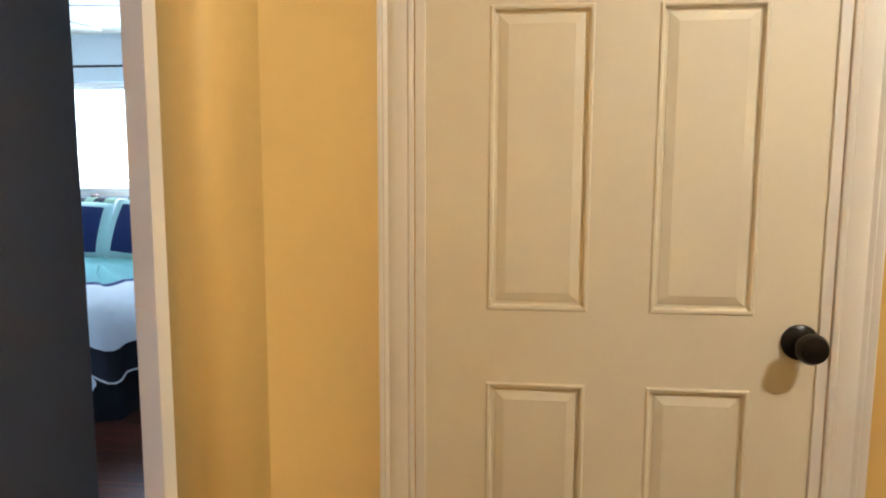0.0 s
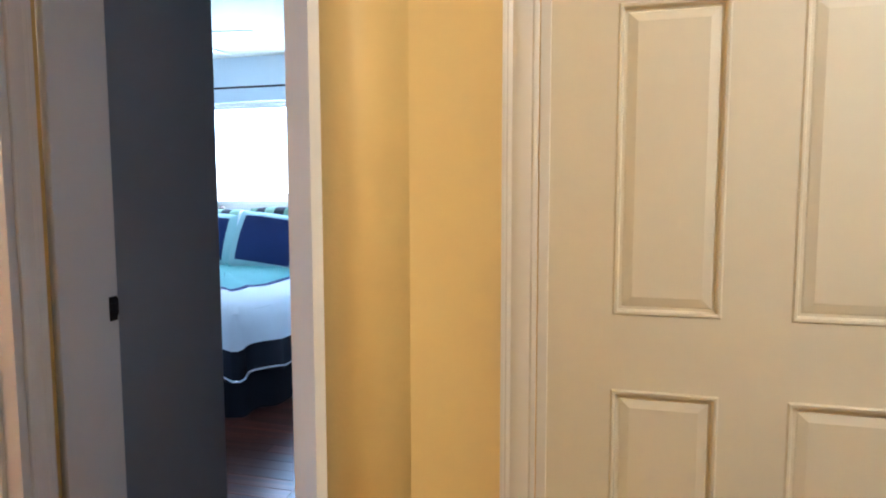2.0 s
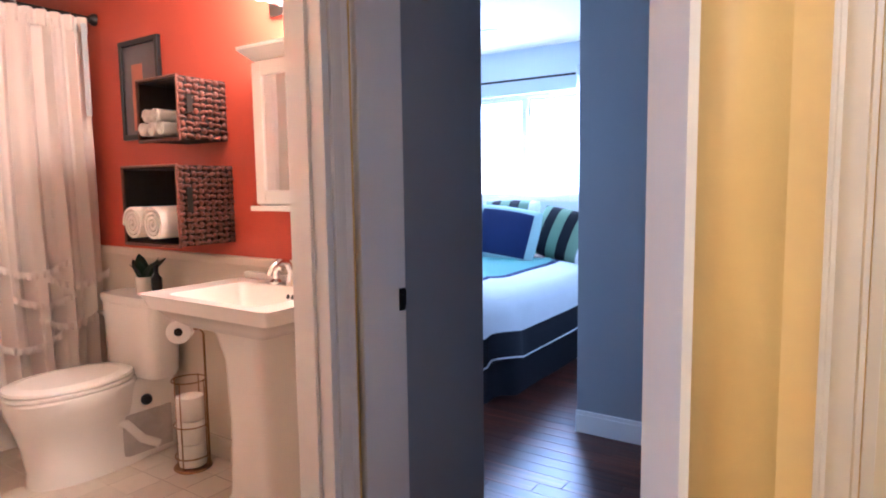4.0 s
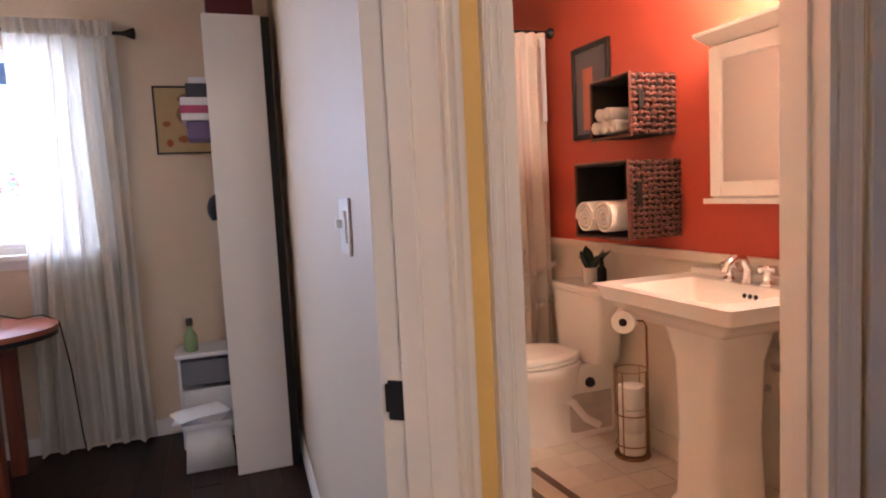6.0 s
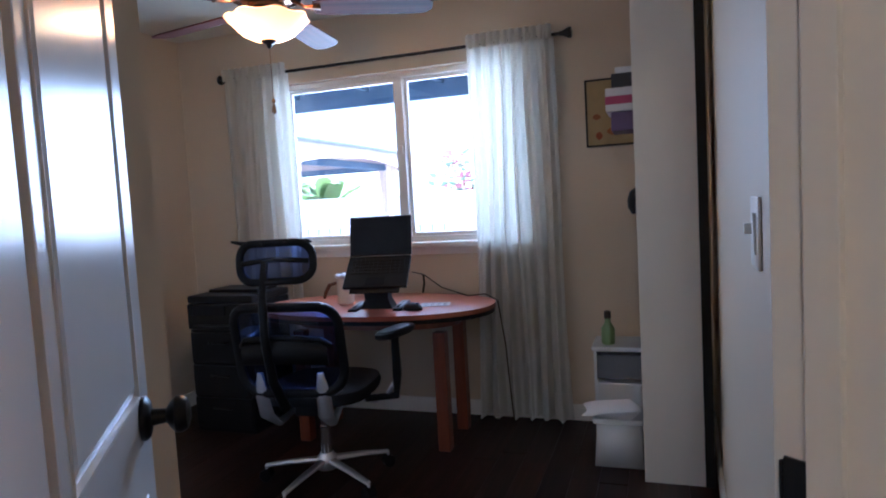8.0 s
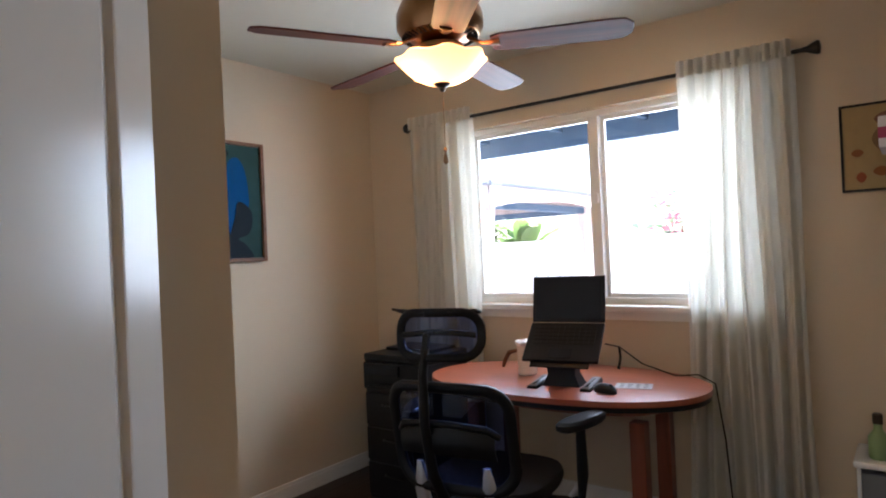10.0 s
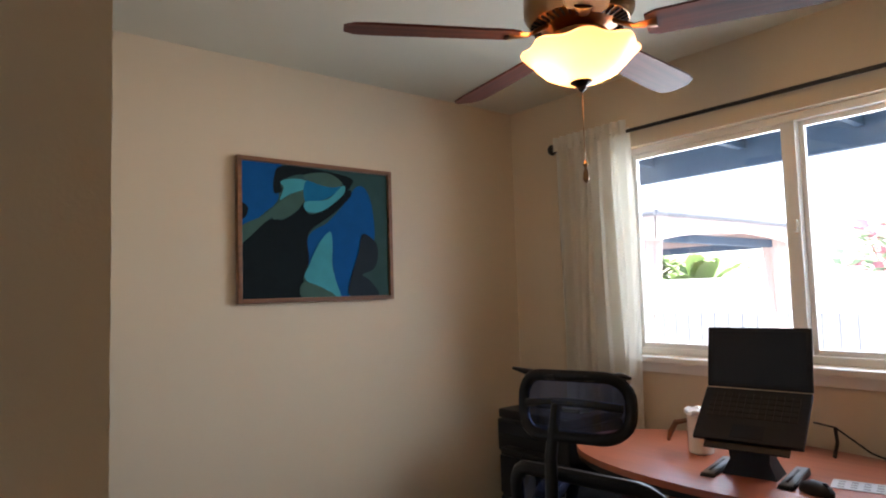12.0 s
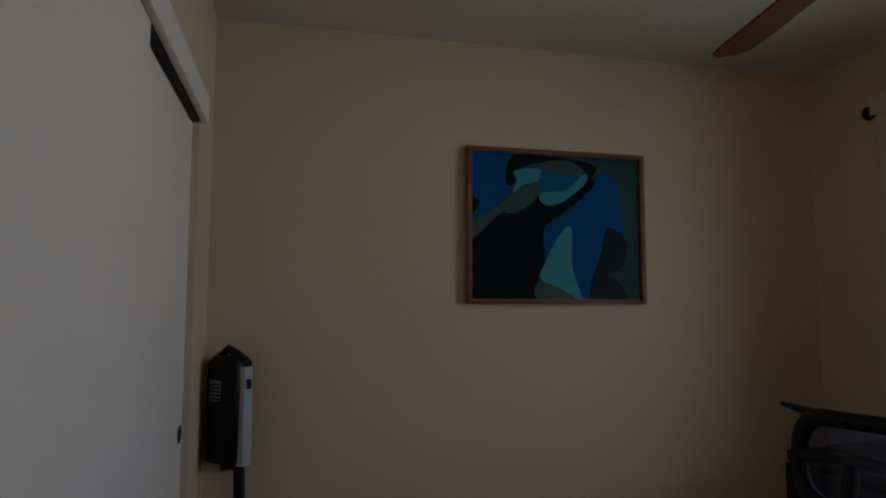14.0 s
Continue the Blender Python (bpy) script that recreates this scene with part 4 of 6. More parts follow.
def smooth_loop(pts, n=4):
    """Round a closed outline by a closed spline through its corners."""
    out, k = [], len(pts)
    for i in range(k):
        p0, p1, p2, p3 = (Vector(pts[(i + j - 1) % k]) for j in range(4))
        for s in range(n):
            t = s / n
            q = 0.5 * (2 * p1 + (p2 - p0) * t + (2 * p0 - 5 * p1 + 4 * p2 - p3) * t * t + (3 * p1 - p0 - 3 * p2 + p3) * t ** 3)
            out.append((min(1, max(0, q.x)), min(1, max(0, q.y))))
    return out


def dab(mat, *pts):
    """One flat colour field; corners as fractions from the canvas's top left."""
    layer[0] += 1
    outline = [((u - 0.5) * IW, (0.5 - v) * IH) for u, v in smooth_loop(pts)]
    part("colour_field", bm_prism(outline, 0, 0.0005), mat, painting, m=pose(0, -0.016 - 0.0005 * layer[0], 0, 90, 0, 0))


dab(P_BLUE, (0, 0), (0.25, 0), (0.2, 0.1), (0.23, 0.25), (0.15, 0.36), (0, 0.47))
dab(P_BLUE, (0.42, 0.53), (0.55, 0.42), (0.68, 0.25), (0.76, 0.12), (0.83, 0.13), (0.88, 0.28), (0.89, 0.55), (0.80, 0.51), (0.77, 0.65), (0.71, 0.85), (0.70, 1), (0.63, 1), (0.58, 0.75), (0.57, 0.52), (0.42, 0.76))
dab(P_BLACK, (0, 0.62), (0.17, 0.42), (0.25, 0.42), (0.35, 0.34), (0.39, 0.28), (0.42, 0.36), (0.5, 0.34), (0.62, 0.22), (0.70, 0.15), (0.72, 0.2), (0.58, 0.36), (0.44, 0.48), (0.41, 0.57), (0.42, 0.72), (0.38, 0.85), (0.36, 1), (0, 1))
dab(P_BLACK, (0.25, 0.01), (0.48, 0.01), (0.72, 0.05), (0.72, 0.12), (0.67, 0.17), (0.64, 0.08), (0.4, 0.06), (0.3, 0.09), (0.24, 0.14), (0.25, 0.2), (0.2, 0.22), (0.2, 0.1))
dab(P_BLACK, (0, 0.31), (0.04, 0.34), (0.03, 0.40), (0, 0.42))
dab(P_GREEN, (0, 0.60), (0, 0.48), (0.12, 0.4), (0.25, 0.27), (0.39, 0.17), (0.39, 0.27), (0.3, 0.38), (0.2, 0.42), (0.17, 0.41))
dab(P_CYAN, (0.24, 0.13), (0.32, 0.10), (0.41, 0.11), (0.4, 0.17), (0.3, 0.22), (0.235, 0.27), (0.26, 0.18))
dab(P_MID, (0.41, 0.1), (0.55, 0.14), (0.65, 0.13), (0.55, 0.23), (0.4, 0.27))
dab(P_GREEN, (0.4, 0.06), (0.55, 0.03), (0.65, 0.09), (0.63, 0.13), (0.55, 0.14), (0.41, 0.1))
dab(P_CYAN, (0.4, 0.27), (0.55, 0.24), (0.66, 0.12), (0.67, 0.18), (0.58, 0.28), (0.5, 0.34), (0.43, 0.35), (0.395, 0.33))
dab(P_CYAN, (0.57, 0.5), (0.58, 0.6), (0.575, 0.75), (0.6, 0.88), (0.635, 1), (0.6, 1), (0.395, 0.87), (0.42, 0.75), (0.48, 0.6), (0.54, 0.51))
dab(P_GREEN, (0.37, 1), (0.39, 0.88), (0.6, 1))
dab(P_GREY, (0.8, 0.5), (0.9, 0.57), (0.91, 0.7), (0.87, 0.79), (0.79, 0.83), (0.85, 0.88), (0.91, 1), (0.7, 1), (0.71, 0.85), (0.77, 0.65))

# ceiling fan
BRONZE = material("warm bronze", (0.30, 0.17, 0.08), 0.28, 1.0, vary=0.15)
BLADE = wood("dark blade wood", (0.05, 0.014, 0.010), (0.11, 0.03, 0.02), 0.55, axis=0, coat=0.0)
BLADE.node_tree.nodes["Principled BSDF"].inputs["Specular IOR Level"].default_value = 0.25
fan = thing("ceiling_fan", "bronze ceiling fan with five dark blades and a lit glass bowl", "ceiling fan", pose(-2.54, -1.01, 0))
part("canopy", bm_lathe([(0.065, TOP - 0.001), (0.07, TOP - 0.02), (0.05, TOP - 0.06), (0.02, TOP - 0.065), (0.02, 2.26)], 28), BRONZE, fan)
part("motor", bm_lathe([(0.02, 2.275), (0.10, 2.275), (0.145, 2.255), (0.162, 2.215), (0.162, 2.165), (0.145, 2.135), (0.11, 2.125), (0.06, 2.11)], 36), BRONZE, fan)
vents = bmesh.new()
for k in range(40):
    a = 2 * math.pi * k / 40
    c, s_ = math.cos(a), math.sin(a)
    bm_tube([(0.112 * c, 0.112 * s_, 2.123), (0.142 * c, 0.142 * s_, 2.131)], 0.004, 5, vents)
part("vent_ring", vents, BLACK, fan)
part("light_kit", bm_lathe([(0.055, 2.11), (0.085, 2.10), (0.085, 2.085), (0.06, 2.075), (0.125, 2.065), (0.130, 2.056)], 32), BRONZE, fan)
for k in range(5):
    a = -29 + 72 * k
    m = pose(0, 0, 2.095, 0, 0, a)
    arm = part("blade_arm", bm_tube([(0.10, 0, 0.03), (0.16, 0.0, 0.0), (0.22, 0.0, 0.0)], [0.018, 0.014, 0.03], 10, flat=0.4), BRONZE, fan, m=m)
    outline = [(0.19, -0.045), (0.22, -0.058), (0.60, -0.068), (0.66, -0.062), (0.69, -0.03), (0.69, 0.03), (0.66, 0.062), (0.60, 0.068), (0.22, 0.058), (0.19, 0.045)]
    part("blade", bm_prism(outline, 0, 0.007), BLADE, arm, "dark red-brown fan blade", pose(0, 0, -0.004, -11, 0, 0))
bowl = cloth("lit amber glass", (0.92, 0.56, 0.34), 0.45, 30.0)
bowl.node_tree.nodes["Principled BSDF"].inputs["Roughness"].default_value = 0.25
bowl.node_tree.nodes["Principled BSDF"].inputs["Emission Color"].default_value = (1.0, 0.42, 0.13, 1)
bowl.node_tree.nodes["Principled BSDF"].inputs["Emission Strength"].default_value = 0.28
rings = []
for r, z, wave in ((0.150, 2.050, 1.0), (0.166, 2.054, 1.0), (0.170, 2.046, 1.0), (0.152, 2.030, 0.6), (0.134, 2.010, 0.35), (0.108, 1.986, 0.15), (0.070, 1.967, 0.0), (0.022, 1.960, 0.0)):
    rings.append([((r + 0.006 * wave * math.cos(8 * t)) * math.cos(t), (r + 0.006 * wave * math.cos(8 * t)) * math.sin(t), z + 0.004 * wave * math.cos(8 * t)) for t in [2 * math.pi * k / 64 for k in range(64)]])
shade = part("glass_bowl", bm_loft(rings, cap=False), bowl, fan, "lit amber glass bowl with a scalloped rim")
shade.visible_shadow = False
part("finial", bm_lathe([(0.030, 1.965), (0.034, 1.958), (0.022, 1.950), (0.012, 1.945), (0.012, 1.938), (0.004, 1.930)], 20), BLACK, fan)
chain = part("pull_chain", bm_tube([(0.0, 0.0, 1.932), (0.001, 0, 1.72)], 0.0016, 6), BRONZE, fan)
part("pull_tag", bm_lathe([(0.001, 1.66), (0.010, 1.67), (0.008, 1.69), (0.003, 1.705), (0.009, 1.715), (0.001, 1.73)], 12), BRONZE, chain)

# closet doors and vacuum cleaner
closet = thing("closet_door", "white sliding closet door with dark finger pull", "closet door", pose(CLOSET_X + 0.036, -2.165, 0.012, 0, 0, 90))
part("leaf", bm_box(0, -0.014, 0, 0.82, 0.014, 1.893, 0.003), WHITE, closet)
part("finger_pull", bm_lathe([(0.001, 0), (0.026, 0), (0.026, 0.0035), (0.019, 0.003), (0.017, 0.001), (0.001, 0.001)], 24), BLACK, closet, m=pose(0.055, 0.0145, 0.93, -90, 0, 0))
closet2 = thing("closet_door", "white sliding closet door nearer the room", "closet door", pose(CLOSET_X + 0.004, -1.40, 0.012, 0, 0, 90))
part("leaf", bm_box(0, -0.010, 0, 0.84, 0.012, 1.893, 0.003), WHITE, closet2)
# thin black strip that paints the shadow wedge over the closet doors
structure("closet_gap_shade", bm_box(CLOSET_X + 0.002, -2.158, 1.908, CLOSET_X + 0.020, -0.565, 1.929), SHADOWBLACK, "dark strip for the shaded gap over the closet doors", "track")
structure("trim_closet", bm_box(CLOSET_X - 0.022, -2.20, 1.915, CLOSET_X - 0.001, -0.50, 2.0, 0.003), WHITE, "white board above the closet doors", "trim")

VACGREY = material("silver grey plastic", (0.42, 0.43, 0.45), 0.3, vary=0.08)
vac = thing("stick_vacuum", "black and silver stick vacuum hung on the wall", "vacuum cleaner", pose(-1.178, SOUTH_Y + 0.001, 0, 0, 0, 0))
part("dock", bm_box(-0.03, 0.0, 0.74, 0.03, 0.018, 1.02, 0.004), PLASTIC, vac)
TURNV = pose(0, 0.09, 0, 0, 0, 48)
part("body", bm_loft([[(0.058 * k * a, 0.076 * k * b, z) for a, b in oval(0, 0, 1, 1, 24, 3.4)] for z, k in ((0.79, 0.85), (0.80, 0.95), (1.05, 1.0), (1.13, 0.95), (1.15, 0.7))]), PLASTIC, vac, m=TURNV)
part("silver_spine", bm_loft([[(a, 0.072 + b, z) for a, b in ((-0.024, -0.004), (0.024, -0.004), (0.019, 0.018), (-0.019, 0.018))] for z in (0.785, 0.95, 1.115)]), VACGREY, vac, "silver grey front spine", TURNV)
part("handle", bm_tube([(0, -0.05, 1.145), (0, -0.01, 1.175), (0, 0.05, 1.150), (0, 0.075, 1.11)], 0.014, 10), PLASTIC, vac, m=TURNV)
part("label_plate", bm_box(0.0582, -0.03, 1.0, 0.0605, 0.022, 1.07), material("pale teal label", (0.16, 0.26, 0.28), 0.4), vac, m=TURNV)
for k in range(5):
    part("vent_slat", bm_box(0.0607, -0.028, 1.006 + 0.012 * k, 0.0622, 0.020, 1.012 + 0.012 * k), PLASTIC, vac, m=TURNV)
part("switch", bm_box(-0.010, 0.0905, 1.04, 0.010, 0.0945, 1.075, 0.002), PLASTIC, vac, m=TURNV)
part("tube", bm_tube([(0, 0.055, 0.79), (0, 0.06, 0.70), (0, 0.065, 0.05)], 0.019, 12), PLASTIC, vac, m=TURNV)
part("floor_head", bm_box(-0.11, 0.01, 0.0, 0.11, 0.12, 0.06, 0.012), PLASTIC, vac, m=TURNV)
part("cord", bm_tube([(-0.03, 0.02, 0.76), (-0.035, 0.025, 0.5), (-0.03, 0.02, 0.3)], 0.003, 6), PLASTIC, vac)

# ---- bathroom ----
structure("wainscot", bm_box(-4.095, BATH_N - 0.012, 0, -1.09, BATH_N - 0.0005, 0.90, 0.002), BEIGE, "beige painted wainscot under the red wall", "wainscot")
structure("chair_rail", bm_box(-4.095, BATH_N - 0.030, 0.9005, -1.09, BATH_N - 0.0005, 0.940, 0.006), BEIGE, "beige chair rail", "trim")
structure("trim_bath", bm_box(-4.095, BATH_N - 0.024, 0.0, -1.09, BATH_N - 0.0125, 0.10, 0.004), BEIGE, "beige bathroom baseboard", "baseboard")

toilet = thing("toilet", "white porcelain two-piece toilet with closed lid", "toilet", pose(-2.79, 2.225, 0, 0, 0, -90))
# local x points away from the wall
def rr(cx, w, d, n=36, power=4.0):
    return oval(cx, 0, d, w, n, power)


part("tank", bm_loft([[(x, y, z) for x, y in rr(0.100, w, d)] for z, w, d in ((0.37, 0.19, 0.075), (0.40, 0.205, 0.085), (0.70, 0.225, 0.092), (0.705, 0.22, 0.09))]), PORCELAIN, toilet)
part("tank_lid", bm_loft([[(x, y, z) for x, y in rr(0.100, w, d)] for z, w, d in ((0.7055, 0.23, 0.096), (0.715, 0.235, 0.10), (0.735, 0.235, 0.10), (0.745, 0.225, 0.092))]), PORCELAIN, toilet)
part("bowl", bm_loft([[(x, y, z) for x, y in oval(cx, 0, d, w, 40, 2.3)] for z, cx, d, w in ((0.0, 0.36, 0.27, 0.135), (0.03, 0.36, 0.27, 0.135), (0.06, 0.37, 0.255, 0.126), (0.16, 0.39, 0.25, 0.128), (0.24, 0.41, 0.25, 0.148), (0.32, 0.43, 0.255, 0.175), (0.375, 0.43, 0.265, 0.185), (0.385, 0.43, 0.26, 0.18))]), PORCELAIN, toilet)
part("rear_deck", bm_box(0.02, -0.12, 0.0, 0.28, 0.120, 0.369, 0.02), PORCELAIN, toilet)
GLAZE = material("shaded grey veined glaze", (0.50, 0.46, 0.43), 0.25, vary=0.28, scale=11)
part("side_recess", bm_box(0.05, 0.121, 0.035, 0.285, 0.127, 0.225, 0.002), GLAZE, toilet, "grey veined recess in the base")
part("trapway", bm_tube([(0.46, 0.095, 0.19), (0.36, 0.100, 0.22), (0.27, 0.105, 0.19), (0.20, 0.105, 0.10), (0.12, 0.105, 0.05)], 0.030, 12), PORCELAIN, toilet)
part("seat", bm_loft([[(x, y, z) for x, y in oval(0.435, 0, d, w, 40, 2.2)] for z, d, w in ((0.3855, 0.255, 0.18), (0.392, 0.262, 0.186), (0.402, 0.262, 0.186), (0.405, 0.255, 0.18))]), PORCELAIN, toilet)
part("lid", bm_loft([[(x, y, z) for x, y in oval(0.435, 0, d, w, 40, 2.2)] for z, d, w in ((0.4075, 0.255, 0.18), (0.414, 0.26, 0.184), (0.425, 0.255, 0.18), (0.432, 0.20, 0.14))]), PORCELAIN, toilet)
# black disc in place of a hole, its dark inside put into the colour
part("bolt_hole_disc", bm_lathe([(0.018, 0), (0.018, 0.008), (0.012, 0.018), (0.001, 0.02)], 16), BLACK, toilet, "dark disc for the bolt access hole in the base", pose(0.17, 0.121, 0.275, -90, 0, 0) @ Matrix.Scale(1.4, 4))
part("flush_lever", bm_tube([(0.19, -0.16, 0.66), (0.215, -0.16, 0.66), (0.22, -0.10, 0.655)], 0.007, 8), CHROME, toilet)

sink = thing("pedestal_sink", "white porcelain pedestal sink with square basin", "sink", pose(-1.79, 2.236, 0, 0, 0, -90))
part("pedestal", bm_loft([[(0.20 + 0.12 * k * x, -0.012 + 0.112 * k * y, z) for x, y in oval(0, 0, 1, 1, 32, 6)] for z, k in ((0, 1.25), (0.05, 1.2), (0.09, 1.0), (0.35, 0.93), (0.60, 1.0), (0.70, 1.2), (0.755, 1.45))]), PORCELAIN, sink)
outer = [[(0.25 + d * x, w * y, z) for x, y in oval(0, 0, 1, 1, 48, 26)] for z, d, w in ((0.73, 0.14, 0.20), (0.765, 0.185, 0.265), (0.80, 0.215, 0.31), (0.803, 0.228, 0.324), (0.84, 0.240, 0.338), (0.857, 0.252, 0.352))]
inner = [[(0.275 + d * x, w * y, z) for x, y in oval(0, 0, 1, 1, 48, 12)] for z, d, w in ((0.856, 0.175, 0.25), (0.845, 0.165, 0.24), (0.77, 0.13, 0.20), (0.745, 0.08, 0.14))]
part("basin", bm_loft(outer + inner), PORCELAIN, sink)
part("backsplash", bm_box(0.012, -0.33, 0.8555, 0.04, 0.33, 0.885, 0.008), PORCELAIN, sink)
for y in (0.035, 0.060, 0.085):
    part("overflow_hole", bm_lathe([(0.001, 0), (0.008, 0), (0.009, 0.002), (0.001, 0.003)], 14), BLACK, sink, m=pose(0.1265, y, 0.822, 0, 77, 0))
faucet = part("faucet", bm_tube([(0.075, 0, 0.857), (0.075, 0, 0.91), (0.095, 0, 0.945), (0.135, 0, 0.952), (0.172, 0, 0.93), (0.182, 0, 0.905)], [0.022, 0.015, 0.014, 0.014, 0.013, 0.014], 12), CHROME, sink, "chrome arched faucet")
for y in (-0.085, 0.085):
    h = part("tap", bm_lathe([(0.028, 0.857), (0.028, 0.865), (0.015, 0.876), (0.013, 0.905), (0.019, 0.915), (0.012, 0.928)], 18), CHROME, sink, m=pose(0.075, y, 0))
    part("cross_handle", bm_tube([(-0.036, 0, 0.915), (0.036, 0, 0.915)], [0.009, 0.009], 8), CHROME, h)
    part("cross_handle", bm_tube([(0, -0.036, 0.915), (0, 0.036, 0.915)], [0.009, 0.009], 8), CHROME, h)
part("shutoff_valve", bm_lathe([(0.024, 0), (0.024, 0.012), (0.010, 0.016), (0.010, 0.05), (0.016, 0.055), (0.016, 0.075)], 18), CHROME, sink, m=pose(0.02, -0.20, 0.42, 0, 90, 0))
part("drain_trap", bm_tube([(0.17, -0.08, 0.72), (0.12, -0.17, 0.60), (0.09, -0.19, 0.50), (0.02, -0.19, 0.52)], 0.016, 10), CHROME, sink)

cabinet_m = thing("medicine_cabinet", "white mirrored medicine cabinet on the red wall", "cabinet", pose(-1.70, BATH_N, 1.15))
part("body", bm_box(-0.23, -0.11, 0.012, 0.23, -0.001, 0.56, 0.003), WHITE, cabinet_m)
part("crown", bm_loft([[(sx * w, -0.001 - (d if sy else 0), z) for sx, sy in ((-1, 0), (-1, 1), (1, 1), (1, 0))] for z, w, d in ((0.5605, 0.235, 0.115), (0.575, 0.25, 0.13), (0.60, 0.275, 0.155), (0.612, 0.275, 0.155))]), WHITE, cabinet_m)
part("ledge", bm_box(-0.25, -0.14, -0.008, 0.25, -0.001, 0.0115, 0.003), WHITE, cabinet_m)
mirror_door = part("door", bm_box(-0.226, -0.128, 0.018, -0.176, -0.1105, 0.552, 0.003), WHITE, cabinet_m)
for b in ((0.176, -0.128, 0.018, 0.226, -0.1105, 0.552), (-0.1755, -0.128, 0.018, 0.1755, -0.1105, 0.07), (-0.1755, -0.128, 0.50, 0.1755, -0.1105, 0.552)):
    part("door_rail", bm_box(*b, 0.003), WHITE, cabinet_m)
part("mirror", bm_box(-0.1755, -0.120, 0.0705, 0.1755, -0.1155, 0.4995), MIRROR, cabinet_m, "mirror glass")

vanity = thing("vanity_light", "lit wall lamp with frosted glass shades above the mirror", "wall lamp", pose(-1.70, BATH_N, 1.93))
part("back_plate", bm_box(-0.24, -0.02, -0.04, 0.24, -0.001, 0.04, 0.006), CHROME, vanity)
FROST = glow("lit frosted glass", (1.0, 0.78, 0.5), 5.0)
for x in (-0.16, 0.16):
    part("arm", bm_tube([(x, -0.02, 0), (x, -0.09, 0.0), (x, -0.12, 0.02)], 0.010, 8), CHROME, vanity)
    g = part("shade", bm_lathe([(0.03, 0.02), (0.045, 0.03), (0.06, 0.09), (0.068, 0.13), (0.064, 0.13), (0.05, 0.06), (0.02, 0.03)], 24, cap=False), FROST, vanity, "lit frosted glass shade", pose(x, -0.12, -0.02))
    g.visible_shadow = False

# near-black colour paints in the shade of hollows and gaps between strands
DARKIN = material("dark hollow shade", (0.014, 0.009, 0.006), 0.9, vary=0.2)


def basket(x0, x1, y0, z0, z1, label):
    """A woven basket on its side on the wall, its mouth to the room."""
    b = thing("wicker_basket", label, "basket", pose((x0 + x1) / 2, BATH_N - 0.002, z0), "baskets on the bathroom wall")
    w, d, h = (x1 - x0) / 2, BATH_N - 0.002 - y0, z1 - z0
    t = 0.012
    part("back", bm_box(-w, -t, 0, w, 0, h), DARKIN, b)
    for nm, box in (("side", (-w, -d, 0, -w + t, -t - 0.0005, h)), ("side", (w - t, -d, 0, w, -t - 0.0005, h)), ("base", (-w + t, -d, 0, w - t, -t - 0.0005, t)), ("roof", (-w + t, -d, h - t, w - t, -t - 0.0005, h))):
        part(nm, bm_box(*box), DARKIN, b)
    rim = [(-w, -d, 0), (w, -d, 0), (w, -d, h), (-w, -d, h), (-w, -d, 0), (w, -d, 0)]
    part("rim", bm_tube(rim, 0.008, 6), WICKER, b)
    verts, faces = [], []
    rnd = random.Random(5)
    rows, cols = max(6, int(h / 0.023)), max(5, int(d / 0.029))
    for face in (1, -1):
        for r_ in range(rows):
            for c_ in range(cols):
                cy, cz = -d + (c_ + 0.5) * d / cols + rnd.uniform(-0.003, 0.003), (r_ + 0.5) * h / rows + rnd.uniform(-0.002, 0.002)
                hy, hz = (0.62, 0.34) if (r_ + c_) % 2 else (0.36, 0.58)
                hy, hz, lean, out = hy * d / cols, hz * h / rows, rnd.uniform(-0.35, 0.35), rnd.uniform(0.007, 0.014)
                n0 = len(verts)
                for lift, k_ in ((0.0, 1.0), (0.7, 0.8), (1.0, 0.35)):
                    for q in range(8):
                        a, b_ = hy * k_ * math.cos(0.785 * q), hz * k_ * math.sin(0.785 * q)
                        verts.append((face * (w + out * lift), cy + a - lean * b_, cz + b_ + lean * a))
                for ring in (0, 8):
                    for q in range(8):
                        quad = (n0 + ring + q, n0 + ring + (q + 1) % 8, n0 + ring + 8 + (q + 1) % 8, n0 + ring + 8 + q)
                        faces.append(quad if face > 0 else quad[::-1])
                top = tuple(n0 + 16 + q for q in range(8))
                faces.append(top if face > 0 else top[::-1])
    data = bpy.data.meshes.new("weave")
    data.from_pydata(verts, [], faces)
    data.shade_smooth()
    data.materials.append(WICKER)
    woven = new("weave", data)
    woven.parent = b
    tagged(woven, "woven brown seagrass strands", kind="stuff")
    # dark plate on the weave, painted as the shaded grip hole
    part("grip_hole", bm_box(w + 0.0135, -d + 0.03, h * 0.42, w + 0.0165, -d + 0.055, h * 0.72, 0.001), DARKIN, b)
    return b


basket(-2.53, -2.25, 2.02, 1.43, 1.68, "woven brown basket holding rolled washcloths on the wall")
basket(-2.62, -2.228, 1.985, 1.00, 1.325, "large woven brown basket holding rolled towels on the wall")


